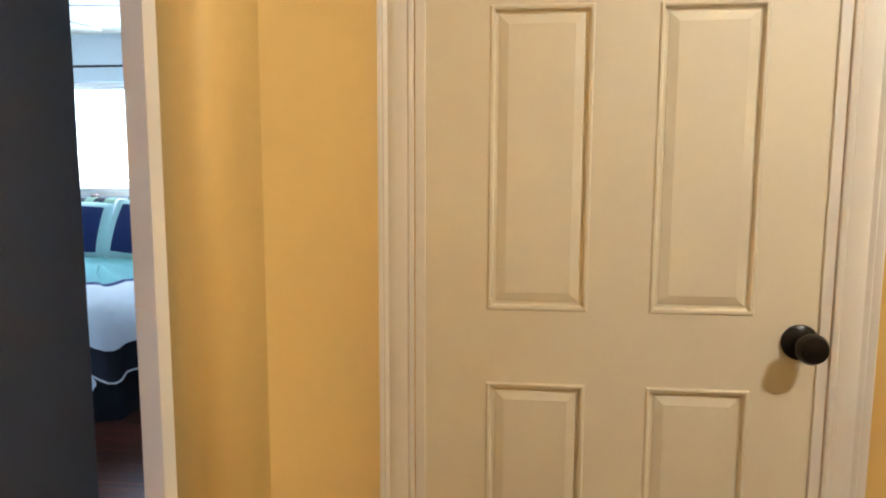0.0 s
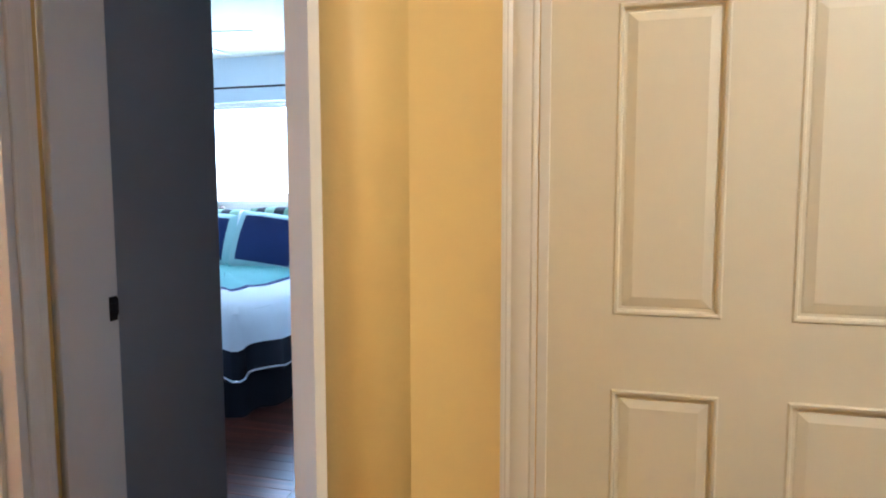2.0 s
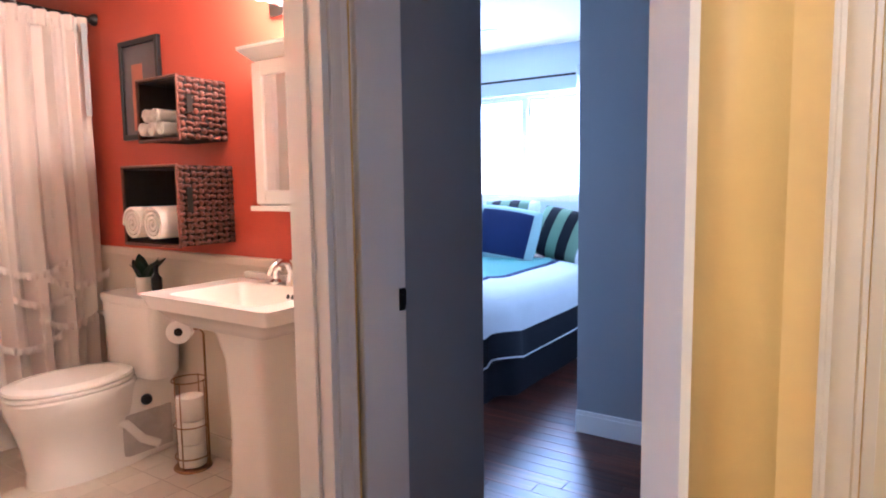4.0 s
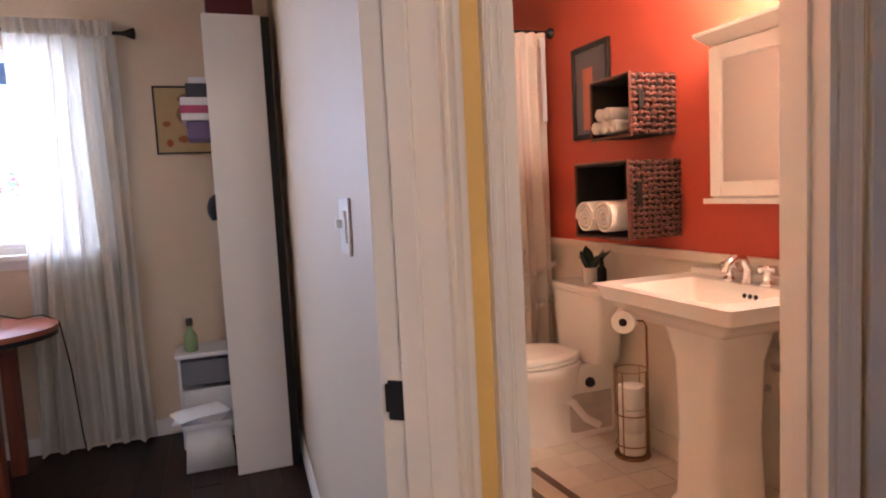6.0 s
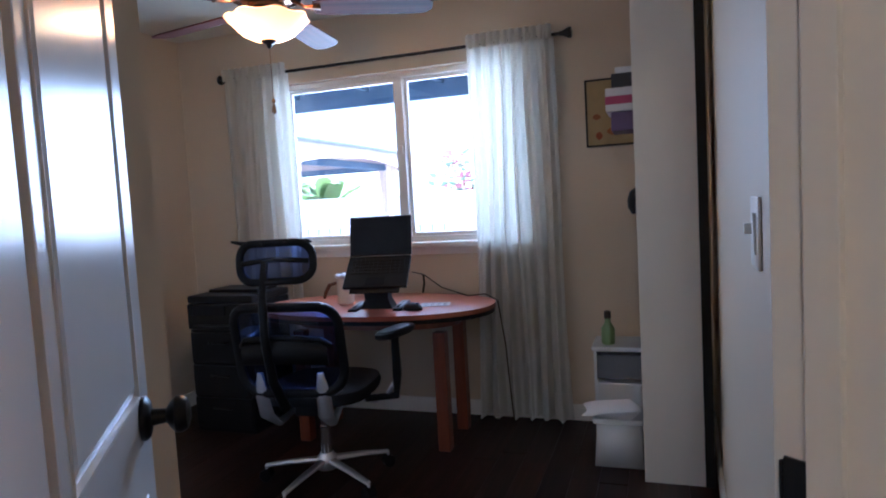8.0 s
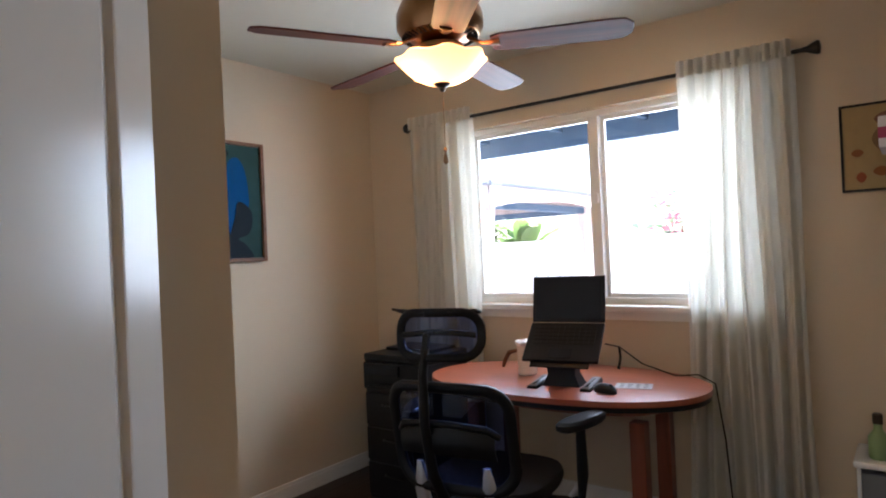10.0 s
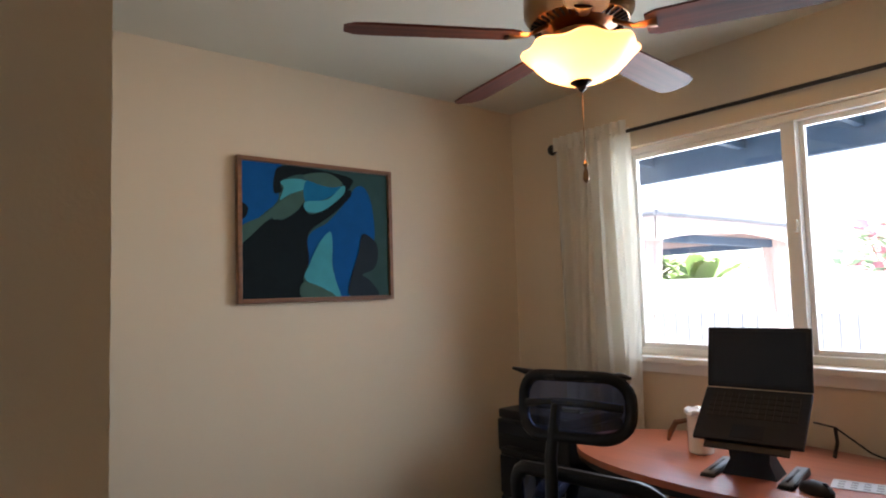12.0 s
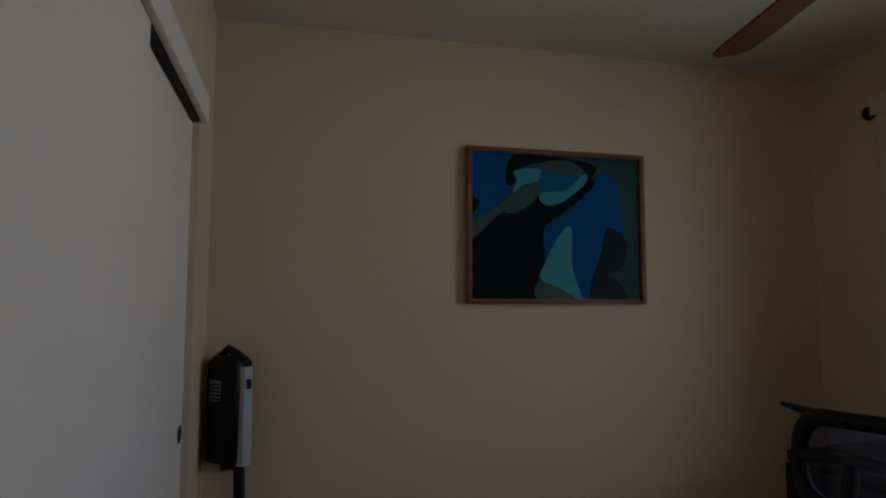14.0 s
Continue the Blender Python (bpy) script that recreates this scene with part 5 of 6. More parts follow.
def rolled(x, z, rad, y0, y1, label, nm="rolled_towel"):
    t = thing(nm, label, "towel", pose(x, 0, z), "rolled towels in the baskets")
    spiral = []
    for k in range(70):
        a = k * 0.32
        rr_ = rad * (0.12 + 0.88 * k / 69)
        spiral.append((rr_ * math.cos(a), rr_ * math.sin(a)))
    bm = bmesh.new()
    thick = rad * 0.13
    for (xa, za), (xb, zb) in zip(spiral, spiral[1:]):
        bm.faces.new([bm.verts.new(v) for v in ((xa, y0, za), (xb, y0, zb), (xb, y1, zb), (xa, y1, za))])
    bmesh.ops.remove_doubles(bm, verts=bm.verts[:], dist=0.0003)
    bmesh.ops.recalc_face_normals(bm, faces=bm.faces[:])
    bmesh.ops.solidify(bm, geom=bm.faces[:], thickness=thick)
    part("roll", bm, TOWEL, t)
    return t


for x, z in ((-2.475, 1.475), (-2.412, 1.475), (-2.349, 1.475), (-2.445, 1.529), (-2.382, 1.529)):
    rolled(x, z, 0.031, 2.00, 2.22, "small rolled white washcloth in the basket")
for x in (-2.49, -2.345):
    rolled(x, 1.012 + 0.078, 0.074, 1.94, 2.22, "rolled white bath towel in the basket")

bath_art = thing("framed_art", "dark framed art with an orange block on the red wall", "picture", pose(-2.865, BATH_N - 0.001, 1.705))
for b in ((-0.165, -0.02, -0.235, -0.14, 0, 0.235), (0.14, -0.02, -0.235, 0.165, 0, 0.235), (-0.1395, -0.02, 0.21, 0.1395, 0, 0.235), (-0.1395, -0.02, -0.235, 0.1395, 0, -0.21)):
    part("frame_bar", bm_box(*b, 0.002), BLACK, bath_art)
part("ground", bm_box(-0.1395, -0.010, -0.2095, 0.1395, -0.002, 0.2095), material("slate blue print", (0.10, 0.09, 0.10), 0.4, vary=0.3), bath_art)
part("block", bm_box(-0.07, -0.0115, -0.19, 0.02, -0.0105, 0.12), material("burnt orange print", (0.42, 0.12, 0.05), 0.4, vary=0.25), bath_art)

tp = thing("toilet_paper_stand", "bronze wire toilet paper stand with spare rolls", "paper stand", pose(-2.40, 2.10, 0))
part("foot", bm_lathe([(0.078, 0), (0.082, 0.006), (0.078, 0.012), (0.01, 0.014)], 28), BRONZE, tp)
for z in (0.06, 0.20, 0.40):
    ring = [(0.072 * math.cos(6.283 * k / 24), 0.072 * math.sin(6.283 * k / 24), z) for k in range(25)]
    part("wire_ring", bm_tube(ring, 0.003, 6), BRONZE, tp)
for k in range(4):
    a = 1.571 * k + 0.4
    part("wire_post", bm_tube([(0.072 * math.cos(a), 0.072 * math.sin(a), 0.01), (0.072 * math.cos(a), 0.072 * math.sin(a), 0.405)], 0.003, 6), BRONZE, tp)
part("stem", bm_tube([(0.05, 0.05, 0.012), (0.05, 0.05, 0.602), (0.04, 0.04, 0.622), (-0.03, -0.03, 0.622)], 0.005, 8), BRONZE, tp)
PAPER = material("white paper", (0.80, 0.77, 0.72), 0.9, vary=0.05, bump=0.3, fine=200)
for k in range(3):
    roll = thing("toilet_roll", "white spare toilet roll in the stand", "toilet paper", pose(-2.40, 2.10, 0.016 + k * 0.105), "toilet rolls in the stand")
    part("paper", bm_lathe([(0.02, 0.0), (0.056, 0.0), (0.058, 0.01), (0.058, 0.09), (0.056, 0.10), (0.02, 0.10)], 28), PAPER, roll)
hung = thing("toilet_roll", "white toilet roll hung on the stand arm", "toilet paper", pose(-2.415, 2.085, 0.622, 90, 0, 45))
part("paper", bm_lathe([(0.018, -0.05), (0.050, -0.05), (0.052, -0.04), (0.052, 0.04), (0.050, 0.05), (0.018, 0.05)], 28, cap=False), PAPER, hung)
part("core", bm_lathe([(0.018, -0.049), (0.018, 0.049), (0.006, 0.049), (0.006, -0.049)], 20, cap=False), DARKIN, hung)

plant = thing("potted_plant", "small dark green plant in a white pot on the tank", "plant", pose(-2.73, 2.12, 0.7455))
part("pot", bm_lathe([(0.034, 0), (0.036, 0.004), (0.044, 0.085), (0.040, 0.085), (0.036, 0.07), (0.001, 0.068)], 24, cap=False), MUGWHITE, plant)
LEAF = material("dark green leaf", (0.015, 0.045, 0.022), 0.35, vary=0.3, scale=30)
rnd = random.Random(11)
for k in range(13):
    a, lean, ln = rnd.uniform(0, 6.28), rnd.uniform(0.15, 0.9), rnd.uniform(0.09, 0.15)
    def leaf_point(u, v, ln=ln, lean=lean):
        w = 0.030 * math.sin(math.pi * min(1, u * 0.95 + 0.05)) ** 0.7
        return (lean * ln * u * (0.6 + u * 0.4), (v - 0.5) * 2 * w, 0.06 + ln * u * (1 - 0.25 * lean * u) - 0.3 * abs(v - 0.5) * w)
    part("leaf", bm_sheet(leaf_point, 8, 4, 0.001), LEAF, plant, m=pose(0, 0, 0, 0, 0, math.degrees(a)))
bottle = thing("dark_bottle", "slim dark bottle beside the plant on the tank", "bottle", pose(-2.65, 2.13, 0.7455))
part("glass", bm_lathe([(0.022, 0), (0.023, 0.004), (0.023, 0.08), (0.010, 0.10), (0.010, 0.13), (0.012, 0.14)], 20), PLASTIC, bottle)

rod2 = thing("shower_rod", "dark bronze shower curtain rod", "shower rod", pose(-3.25, 0.81, 2.085, 0, 0, 90))
part("bar", bm_tube([(0, 0, 0), (1.425, 0, 0)], 0.013, 12), BLACK, rod2)
part("end_cup", bm_lathe([(0.03, 0), (0.03, 0.012), (0.018, 0.03)], 20), BLACK, rod2, m=pose(1.435, 0, 0, 0, -90, 0))
shower = curtain("shower_curtain", pose(-3.25, 1.52, 2.045, 0, 0, 90), 1.36, 1.90, 11, BATHCLOTH, "pale pinkish shower curtain with tied ruffles", 21)
for k in range(11):
    ring = [(0.02 * math.cos(6.283 * j / 14), 0, 0.02 * math.sin(6.283 * j / 14) + 0.03) for j in range(15)]
    part("ring", bm_tube(ring, 0.0025, 6), CHROME, shower, m=pose(-0.60 + 0.12 * k, 0, 0, 0, 0, 90))
for k, (z, x) in enumerate(((-1.15, 0.35), (-1.22, 0.55), (-1.30, 0.40), (-1.42, 0.50), (-1.50, 0.30))):
    bm = bm_sheet(lambda u, v: ((u - 0.5) * 0.30, -0.028 - 0.008 * math.sin(u * 55) * v, -0.05 * math.sin(math.pi * u) - v * 0.035), 60, 4, 0.001)
    part("ruffle", bm, BATHCLOTH, shower, m=pose(x, 0, z, 0, 0, 0))
# added white strip imitates bright window light in the gap beside the curtain
part("window_gap_strip", bm_sheet(lambda u, v: (0.625 + 0.03 * u, -0.055 + 0.01 * math.sin(9 * u), -v * 0.45), 8, 20, 0.001), SHEER, shower, "white strip for window light past the curtain end")
tub = thing("bathtub", "white bathtub behind the shower curtain", "bathtub", pose(-3.70, 1.525, 0))
part("shell", bm_loft([[(0.375 * k * x, 0.715 * k2 * y, z) for x, y in oval(0, 0, 1, 1, 40, 8)] for z, k, k2 in ((0, 1, 1), (0.48, 1, 1), (0.49, 0.98, 0.99), (0.485, 0.82, 0.9), (0.15, 0.7, 0.82), (0.12, 0.5, 0.6))]), PORCELAIN, tub)

mat_rug = thing("bath_rug", "striped grey bath rug on the tiles", "rug", pose(-2.05, 1.45, 0.002, 0, 0, 4))
RUGA, RUGB = material("cream rug wool", (0.55, 0.48, 0.38), 0.95, vary=0.2, bump=0.8, fine=200), material("brown rug wool", (0.14, 0.10, 0.07), 0.95, vary=0.2, bump=0.8, fine=200)
for k in range(11):
    part("stripe", bm_box(-0.40, -0.22 + 0.04 * k, 0, 0.40, -0.1805 + 0.04 * k, 0.010, 0.003), RUGB if k % 3 == 1 else RUGA, mat_rug)

for x, z, long in ((-1.802, 0.565, 0.06), (-1.695, 0.57, 0.05), (-1.778, 0.465, 0.075)):
    valve = thing("shutoff_valve", "chrome shutoff valve on the wall behind the sink", "valve", pose(x, BATH_N - 0.001, z, 90, 0, 0), "valves under the sink")
    part("escutcheon", bm_lathe([(0.032, 0), (0.030, 0.006), (0.012, 0.012), (0.011, 0.02)], 24), CHROME, valve)
    part("stem", bm_tube([(0, 0, 0.02), (0, 0, long)], 0.009, 12), CHROME, valve)
    part("handle", bm_prism(oval(0, 0, 0.024, 0.015, 20, 2.2), long, long + 0.012, bevel=0.003), CHROME, valve)
    part("supply_hose", bm_tube([(0, 0.004, long - 0.02), (0, 0.05, long - 0.01), (-0.01, 0.10, long)], 0.006, 8), CHROME, valve)

# ---- bedroom ----
bed = thing("bed", "made bed with teal and white comforter and dark skirt", "bed", pose(-2.38, 4.40, 0))
def bed_ring(w, l, z, seed, wob=0.012):
    out = []
    for k, (x, y) in enumerate(oval(0, 0, w, l, 72, 7)):
        out.append((x + wob * math.sin(k * 0.9 + seed), y + wob * math.sin(k * 1.1 + seed * 2), z + wob * 0.8 * math.sin(k * 0.7 + seed * 3)))
    return out


part("skirt", bm_loft([bed_ring(0.74, 0.99, z, 2, wb) for z, wb in ((0.01, 0.015), (0.15, 0.012), (0.36, 0.006))]), DARKCLOTH, bed, "dark blue black bed skirt")
part("mattress", bm_loft([bed_ring(0.72, 0.97, z, 1, 0.0) for z in (0.30, 0.58)]), BEDWHITE, bed)
part("comforter_hem", bm_loft([bed_ring(0.81, 1.06, 0.235, 4, 0.034), bed_ring(0.80, 1.05, 0.28, 4, 0.030), bed_ring(0.79, 1.04, 0.40, 4, 0.022)], cap=False), DARKCLOTH, bed, "dark hem band")
part("piping", bm_tube(bed_ring(0.812, 1.062, 0.255, 4, 0.033) + bed_ring(0.812, 1.062, 0.255, 4, 0.033)[:1], 0.005, 6), BEDWHITE, bed)
part("comforter_side", bm_loft([bed_ring(0.79, 1.04, 0.40, 4, 0.022), bed_ring(0.775, 1.02, 0.50, 5, 0.020), bed_ring(0.75, 1.0, 0.56, 5, 0.014), bed_ring(0.69, 0.93, 0.605, 5, 0.012), bed_ring(0.50, 0.66, 0.645, 6, 0.010)], cap=False), BEDWHITE, bed, "white comforter border")
part("comforter_stripe", bm_loft([bed_ring(0.50, 0.66, 0.645, 6, 0.010), bed_ring(0.46, 0.62, 0.652, 6, 0.010)], cap=False), NAVY, bed, "navy stripe")
part("comforter_top", bm_loft([bed_ring(0.46, 0.62, 0.652, 6, 0.010), bed_ring(0.30, 0.42, 0.672, 7, 0.012), bed_ring(0.08, 0.15, 0.68, 7, 0.0)]), TEAL, bed, "teal green comforter top")
part("care_tag", bm_sheet(lambda u, v: (u * 0.05, 0.004 * math.sin(5 * v), -v * 0.06), 4, 6, 0.001), BEDWHITE, bed, "white care tag", pose(0.62, -1.06, 0.28, 0, 30, -30))
DARKWOOD = wood("dark bed wood", (0.012, 0.006, 0.005), (0.035, 0.016, 0.012), 0.3, axis=2)
for x in (-0.78, 0.78):
    part("head_post", bm_lathe([(0.035, 0), (0.035, 0.55), (0.028, 0.60), (0.036, 0.65), (0.026, 0.72), (0.034, 0.90), (0.02, 0.96), (0.045, 1.0), (0.052, 1.04), (0.035, 1.085), (0.008, 1.10)], 20), DARKWOOD, bed, "dark turned bed post", pose(x, 1.09, 0))
part("headboard", bm_prism([(-0.75, 0.35), (0.75, 0.35), (0.75, 0.82)] + [(0.75 - 1.5 * k / 16, 0.82 + 0.10 * math.sin(math.pi * k / 16)) for k in range(1, 16)] + [(-0.75, 0.82)], -0.02, 0.02), DARKWOOD, bed, m=pose(0, 1.10, 0, 90, 0, 0))


def pillow(m, w, h, t, mats, border, label):
    """A stuffed square cushion; mats: middle and border, or stripes."""
    p = thing("pillow", label, "pillow", m, "pillows on the bed")
    bm = bmesh.new()
    n = 18
    for side in (-1, 1):
        g = []
        for i in range(n + 1):
            row = []
            for j in range(n + 1):
                u, v = 2 * i / n - 1, 2 * j / n - 1
                puff = (max(0, 1 - u * u) * max(0, 1 - v * v)) ** 0.45
                pinch = 1 - 0.06 * (u * u * v * v)
                row.append(bm.verts.new((u * w / 2 * pinch, side * t / 2 * puff, v * h / 2 * pinch)))
            g.append(row)
        for i in range(n):
            for j in range(n):
                f = bm.faces.new((g[i][j], g[i + 1][j], g[i + 1][j + 1], g[i][j + 1]))
                u, v = abs(2 * (i + 0.5) / n - 1), abs(2 * (j + 0.5) / n - 1)
                if border == "edge":
                    f.material_index = 1 if max(u, v) > 0.80 else 0
                else:
                    f.material_index = (i // 3) % len(mats)
    bmesh.ops.remove_doubles(bm, verts=bm.verts[:], dist=0.0005)
    part("cover", bm, list(mats), p)
    return p


pillow(pose(-2.29, 4.78, 0.845, -24, 8, 10), 0.54, 0.46, 0.16, (NAVY, PALETEAL), "edge", "navy pillow with pale teal border propped on the bed")
pillow(pose(-2.86, 4.88, 0.845, -20, 0, -5), 0.46, 0.44, 0.16, (NAVY, PALETEAL), "edge", "navy pillow with pale teal border propped on the bed")
pillow(pose(-1.93, 5.10, 0.83, -24, 12, -4), 0.52, 0.42, 0.18, (SAGE, DARKCLOTH, SAGE, DARKCLOTH, SAGE, BEDWHITE), "stripe", "striped green and black pillow against the headboard")
pillow(pose(-2.45, 5.16, 0.88, -18, 0, 3), 0.52, 0.46, 0.18, (SAGE, DARKCLOTH, SAGE, DARKCLOTH, SAGE, BEDWHITE), "stripe", "striped green and black pillow against the headboard")
pillow(pose(-2.95, 5.16, 0.86, -18, 0, -4), 0.52, 0.46, 0.18, (SAGE, DARKCLOTH, SAGE, DARKCLOTH, SAGE, BEDWHITE), "stripe", "striped green and black pillow against the headboard")

curtain("curtain", pose(-1.70, BEDROOM_N - 0.09, 2.15, 0, 0, 0), 0.62, 1.55, 6, SHEER, "white sheer curtain panel beside the bedroom window", 31, 0.0, "bedroom curtains")
curtain("curtain", pose(-3.95, BEDROOM_N - 0.09, 2.15, 0, 0, 0), 0.60, 1.55, 6, SHEER, "white sheer curtain panel beside the bedroom window", 37, 0.0, "bedroom curtains")
curtain_rod(pose(-4.25, BEDROOM_N - 0.085, 2.13), 2.95, 0, "dark curtain rod above the bedroom window")
FANWHITE = material("pale fan blade", (0.50, 0.52, 0.55), 0.4, vary=0.05)
fan2 = thing("ceiling_fan", "pale grey bedroom ceiling fan at rest", "ceiling fan", pose(-2.55, 3.95, 0))
part("motor", bm_lathe([(0.06, TOP - 0.001), (0.06, TOP - 0.05), (0.02, TOP - 0.06), (0.02, 2.26), (0.11, 2.24), (0.12, 2.20), (0.10, 2.15), (0.03, 2.13)], 28), FANWHITE, fan2)
for k in range(5):
    part("blade", bm_prism([(0.10, -0.03), (0.20, -0.055), (0.58, -0.068), (0.62, -0.03), (0.62, 0.03), (0.58, 0.068), (0.20, 0.055), (0.10, 0.03)], 0, 0.008), FANWHITE, fan2, m=pose(0, 0, 2.185, 0, 0, 72 * k + 8) @ pose(0, 0, 0, 12, 0, 0))

# ---- outside ----
PATIO = material("pale concrete", (0.42, 0.41, 0.39), 0.9, vary=0.1, scale=1.5, bump=0.3)
structure("ground", bm_box(-400, -400, -0.4, 400, 400, -0.15), PATIO, "pale concrete patio and ground", "ground")
NAVYWOOD = material("dark blue painted wood", (0.035, 0.07, 0.12), 0.6, vary=0.1)
structure("eave", bm_box(-4.75, -3.6, 2.03, -4.70, 1.8, 2.30, 0.004), NAVYWOOD, "dark blue fascia board under the roof edge", "eave")
structure("soffit", bm_box(-4.70, -3.6, 2.22, -3.878, 1.8, 2.26, 0.0), NAVYWOOD, "dark blue soffit boards", "eave")
for k in range(9):
    structure("rafter", bm_box(-4.695, -3.4 + 0.6 * k, 2.13, -3.88, -3.36 + 0.6 * k, 2.2195, 0.003), NAVYWOOD, "dark blue rafter end under the eave", "rafter")

CANVAS = material("beige canvas", (0.52, 0.42, 0.38), 0.9, vary=0.08, bump=0.3)
gazebo = thing("gazebo", "beige canvas gazebo on dark posts on the patio", "gazebo", pose(-8.6, -5.3, -0.15))
for x in (-1.5, 1.5):
    for y in (-1.5, 1.5):
        part("post", bm_box(x - 0.04, y - 0.04, 0, x + 0.04, y + 0.04, 2.25, 0.006), BLACK, gazebo)
        folds = [(0.11 * (1 + 0.25 * math.sin(5 * a)) * math.cos(a), 0.11 * (1 + 0.25 * math.sin(5 * a)) * math.sin(a)) for a in [6.283 * k / 30 for k in range(30)]]
        part("drape", bm_loft([[(x + k * a, y + k * b, z) for a, b in folds] for z, k in ((0.1, 1.2), (0.9, 0.9), (1.2, 0.5), (1.5, 0.9), (2.2, 1.3))]), CANVAS, gazebo, "tied back beige drape")
part("roof", bm_loft([[(sx * w, sy * w, z) for sx, sy in ((-1, -1), (1, -1), (1, 1), (-1, 1))] for z, w in ((2.25, 1.75), (2.55, 1.2), (2.85, 0.4), (2.95, 0.05))]), CANVAS, gazebo)
for turn in range(4):
    bm = bm_sheet(lambda u, v: ((u - 0.5) * 3.5, 1.75, 2.26 - v * (0.14 + 0.14 * abs(2 * u - 1) ** 2)), 24, 3, 0.01)
    part("valance", bm, CANVAS, gazebo, m=pose(0, 0, 0, 0, 0, 90 * turn))
for turn in range(4):
    part("header_rail", bm_box(-1.5, 1.46, 2.0, 1.5, 1.54, 2.10, 0.004), NAVYWOOD, gazebo, m=pose(0, 0, 0, 0, 0, 90 * turn))
for turn in range(4):
    part("eave_trim", bm_tube([(-1.76, 1.765, 2.275), (0, 1.765, 2.285), (1.76, 1.765, 2.275)], 0.035, 8), GREYPL, gazebo, "grey piping along the canopy edge", pose(0, 0, 0, 0, 0, 90 * turn))
structure("garden_wall", bm_box(-13.4, -16, -0.15, -13.2, 10, 1.50, 0.02), PATIO, "white plastered garden wall", "wall")
fence = thing("patio_fence", "grey metal bar fence at the patio edge", "fence", pose(-12.5, -8.5, -0.15))
for z in (0.12, 1.0):
    part("rail", bm_box(-0.02, -5, z, 0.02, 5, z + 0.04, 0.004), WHITE, fence)
for k in range(38):
    part("bar", bm_box(-0.012, -4.96 + 0.265 * k, 0, 0.012, -4.936 + 0.265 * k, 1.05), GREYPL, fence)
patio_chair = thing("patio_chair", "white metal patio chair by the gazebo", "chair", pose(-11.2, -8.4, -0.15, 0, 0, 200))
part("seat", bm_box(-0.24, -0.24, 0.42, 0.24, 0.24, 0.45, 0.01), WHITE, patio_chair)
for x in (-0.22, 0.22):
    for y in (-0.22, 0.22):
        part("leg", bm_tube([(x, y, 0), (x * 0.95, y * 0.95, 0.42)], 0.014, 8), WHITE, patio_chair)
    part("arm", bm_tube([(-0.22, x, 0.80), (0.0, x, 0.68), (0.22, x, 0.66), (0.22, x, 0.43)], 0.014, 8), WHITE, patio_chair)
part("backrest", bm_box(-0.25, -0.22, 0.45, -0.22, 0.22, 0.90, 0.01), WHITE, patio_chair)


def shrub(m, size, height, count, colors, seed, label, long_leaf=1.0):
    """Stems with many single leaves in an uneven crown."""
    rnd = random.Random(seed)
    t = thing("shrub", label, "shrub", m)
    stems = bmesh.new()
    for k in range(7):
        a = rnd.uniform(0, 6.28)
        bm_tube([(0.05 * math.cos(a), 0.05 * math.sin(a), 0), (0.3 * size * math.cos(a), 0.3 * size * math.sin(a), height * 0.5), (0.6 * size * math.cos(a), 0.6 * size * math.sin(a), height * 0.85)], [0.04, 0.03, 0.012], 6, stems)
    part("stems", stems, CHERRYLEG, t)
    for ci, color in enumerate(colors):
        verts, faces = [], []
        for k in range(count // len(colors)):
            a, r0, z = rnd.uniform(0, 6.28), size * math.sqrt(rnd.random()), height * rnd.uniform(0.25, 1.0)
            r0 *= 0.55 + 0.6 * math.sin(3 * a + seed) ** 2 * rnd.random() + 0.3
            c = Vector((r0 * math.cos(a), r0 * math.sin(a), z))
            d = Vector((math.cos(a), math.sin(a), rnd.uniform(-0.4, 0.9))).normalized() * rnd.uniform(0.10, 0.24) * long_leaf
            w = d.cross(Vector((rnd.uniform(-1, 1), rnd.uniform(-1, 1), 1))).normalized() * d.length * 0.25
            n = len(verts)
            verts += [c, c + d * 0.4 + w, c + d + Vector((0, 0, -0.04)), c + d * 0.4 - w]
            faces.append((n, n + 1, n + 2, n + 3))
        data = bpy.data.meshes.new("leaves")
        data.from_pydata(verts, [], faces)
        data.materials.append(cloth("leaf " + label, color, 0.55, 40))
        crown = new("leaves", data)
        crown.parent = t
        tagged(crown, kind="stuff")
    return t




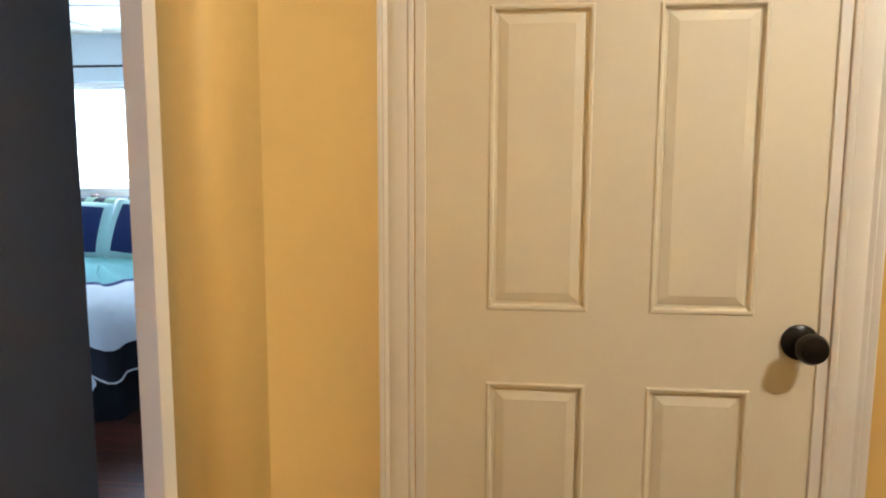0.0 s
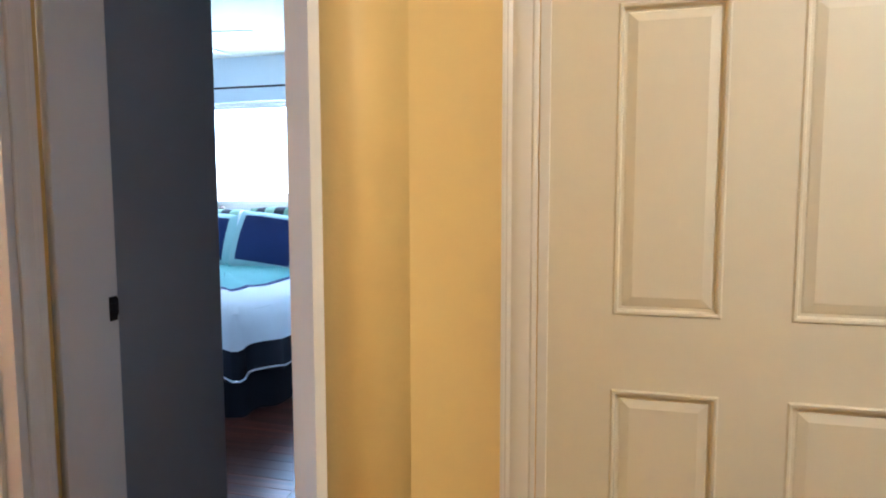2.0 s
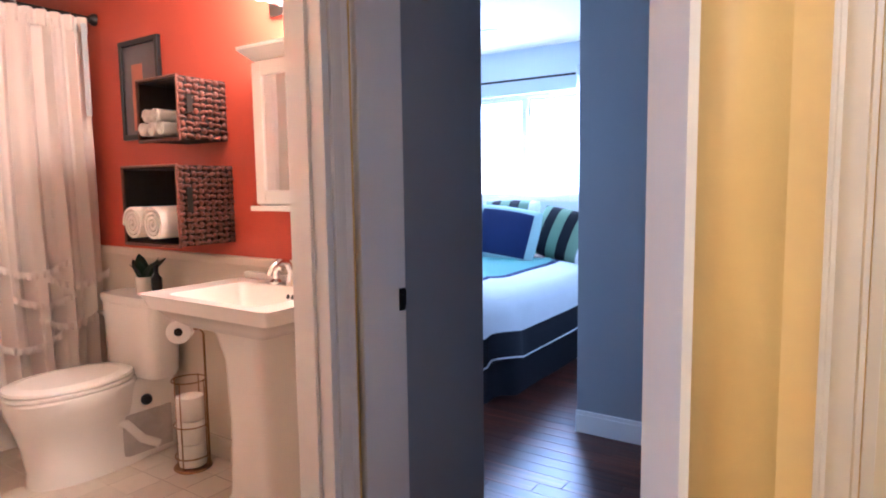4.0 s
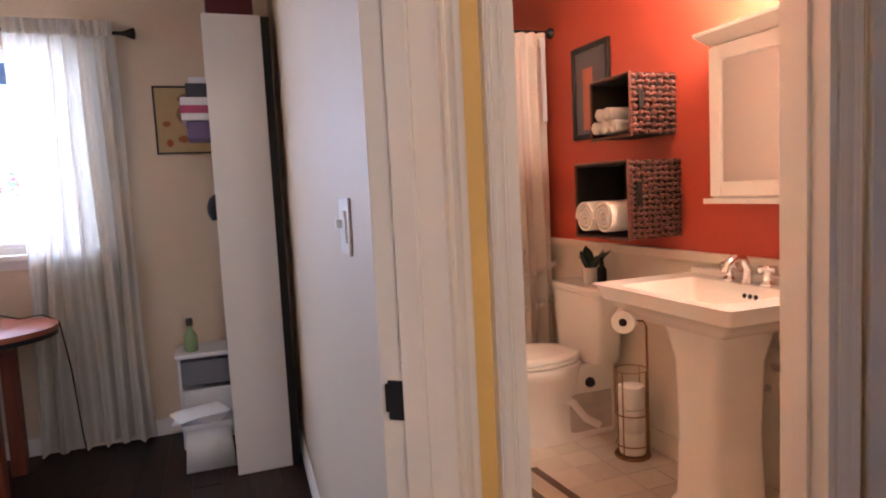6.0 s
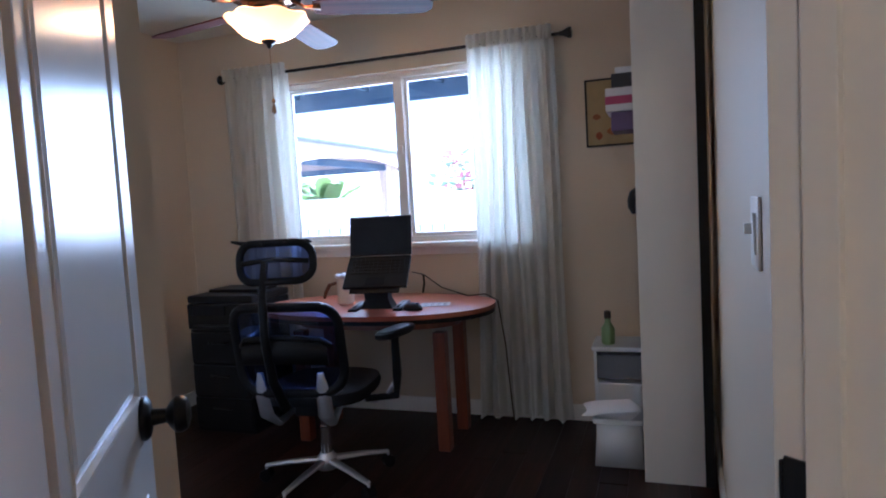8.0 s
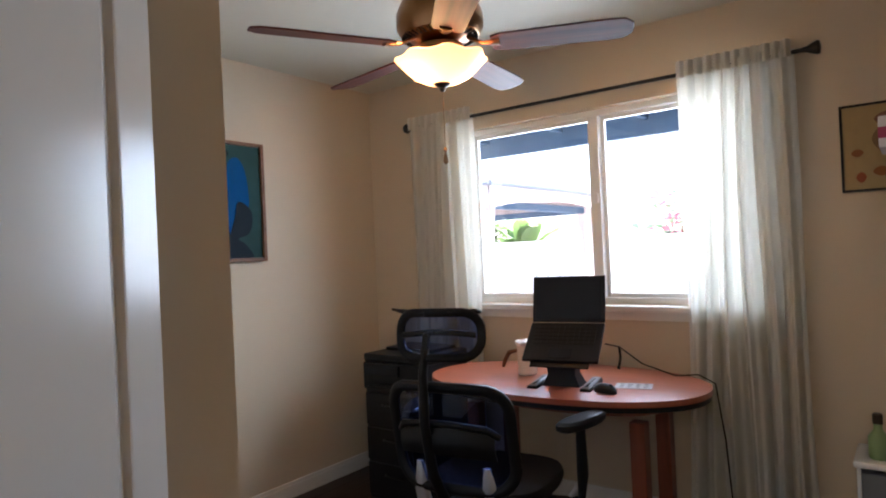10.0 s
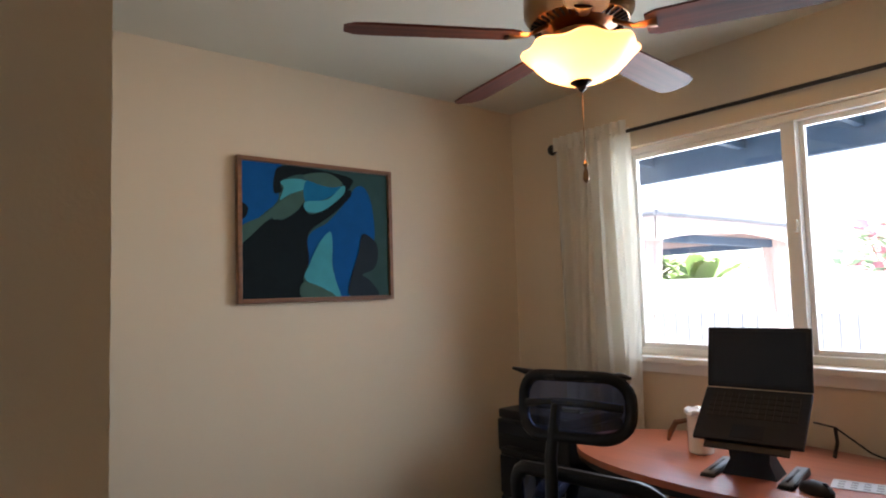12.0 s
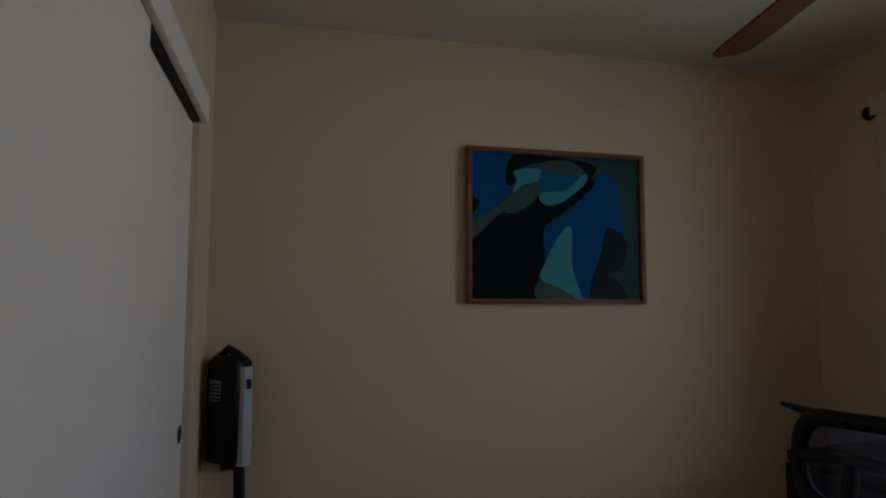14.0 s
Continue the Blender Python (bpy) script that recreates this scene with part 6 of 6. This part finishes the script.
def banana(m, height, count, seed, label):
    """A clump of arching broad leaves on short stalks, each leaf folded along its midrib."""
    rnd = random.Random(seed)
    t = thing("banana_plant", label, "plant", m)
    mat = cloth("banana leaf " + label, (0.42, 0.52, 0.27), 0.55, 30)
    part("trunk", bm_tube([(0, 0, 0), (0.03, 0, height * 0.3), (0.0, 0.05, height * 0.5)], [0.13, 0.11, 0.08], 10), mat, t)
    shapes = []
    for k in range(5):
        ln, w, droop = rnd.uniform(1.2, 1.9), rnd.uniform(0.22, 0.32), rnd.uniform(0.5, 1.3)

        def blade(u, v, ln=ln, w=w, droop=droop):
            wide = w * max(0.06, math.sin(math.pi * min(1.0, u * 0.92 + 0.06))) ** 0.6
            return (0.75 * ln * u, (2 * v - 1) * wide, ln * (0.9 * u - 0.55 * droop * u * u) - 0.25 * abs(2 * v - 1) * wide + 0.02 * math.sin(30 * u) * abs(2 * v - 1))
        shapes.append(finish("leaf", bm_sheet(blade, 12, 4, 0.004), mat))
    for k in range(count):
        ob = new("leaf", shapes[k % 5])
        ob.parent = t
        ob.matrix_basis = pose(0, 0, height * rnd.uniform(0.25, 0.55), 0, 0, 137.5 * k + rnd.uniform(-20, 20))
    return t


banana(pose(-14.4, -8.9, -0.15), 3.5, 34, 4, "broad-leaved green banana plant behind the garden wall")
banana(pose(-14.6, -7.5, -0.15), 2.8, 26, 9, "lower broad-leaved green banana plant behind the wall")
shrub(pose(-15.2, -1.9, -0.15), 1.1, 2.5, 900, ((0.26, 0.40, 0.26), (0.22, 0.36, 0.28)), 14, "green shrub beyond the patio")
shrub(pose(-15.0, -3.6, -0.15), 0.9, 2.6, 800, ((0.46, 0.20, 0.22), (0.26, 0.36, 0.22)), 19, "red-leaved shrub beyond the patio", 1.5)

# ---- floor pieces ----
def planks(owner, x0, x1, y0, y1, width, mat, seed, mean=0.9):
    """Boards laid along x, each a part of the floor, with worn edges."""
    rnd = random.Random(seed)
    shapes = {}
    row = 0
    y = y0
    while y < y1 - 0.001:
        x = x0 - rnd.uniform(0, mean)
        while x < x1:
            ln = round(rnd.choice((0.6, 0.8, 1.0, 1.2)) * mean / 0.9, 3)
            a, b = max(x, x0), min(x + ln, x1)
            size = round(b - a, 2)
            if size > 0.03:
                if size not in shapes:
                    shapes[size] = finish("plank", bm_box(0.0008, 0.0008, -0.0115, size - 0.0008, width - 0.0008, 0.0, 0.0012), mat)
                ob = new("plank", shapes[size])
                ob.location = (a, y, rnd.uniform(-0.0006, 0.0))
                ob.parent = owner
            x += ln
        y += width


office_floor = structure("floor_office", bm_box(WIN_X, SOUTH_Y, -0.030, -0.35, NORTH_Y, -0.0121), SHADOWBLACK, "dark wooden plank floor of the office", "floor")
planks(office_floor, WIN_X, -1.0, SOUTH_Y, NORTH_Y, 0.123, DARKPLANK, 1)
bed_floor = structure("floor_bedroom", bm_box(-2.9, 1.80, -0.030, 0.05, 5.6, -0.0121), SHADOWBLACK, "glossy red brown plank floor of the bedroom", "floor")
planks(bed_floor, -2.9, 0.05, 1.80, 5.55, 0.082, REDPLANK, 2)
structure("floor_hall", bm_box(-0.95, -1.2, -0.0119, 2.6, 1.79, -0.001), DARKPLANK, "dark wooden hall floor", "floor")
bath_floor = structure("floor_bathroom", bm_box(-4.1, 0.80, -0.030, -1.06, 2.25, -0.0012), material("tile grout", (0.62, 0.55, 0.46), 0.6), "beige tiled bathroom floor", "floor")
TILE = material("beige floor tile", (0.60, 0.53, 0.44), 0.35, vary=0.1, scale=9, island=0.06, bump=0.1, fine=40)
tile_shape = finish("tile", bm_box(0.0008, 0.0008, -0.004, 0.1492, 0.1492, 0.0, 0.0006), TILE)
for i in range(14):
    for j in range(10):
        ob = new("tile", tile_shape)
        ob.location = (-3.30 + 0.15 * i, 0.80 + 0.15 * j - 0.05, 0.0)
        ob.parent = bath_floor
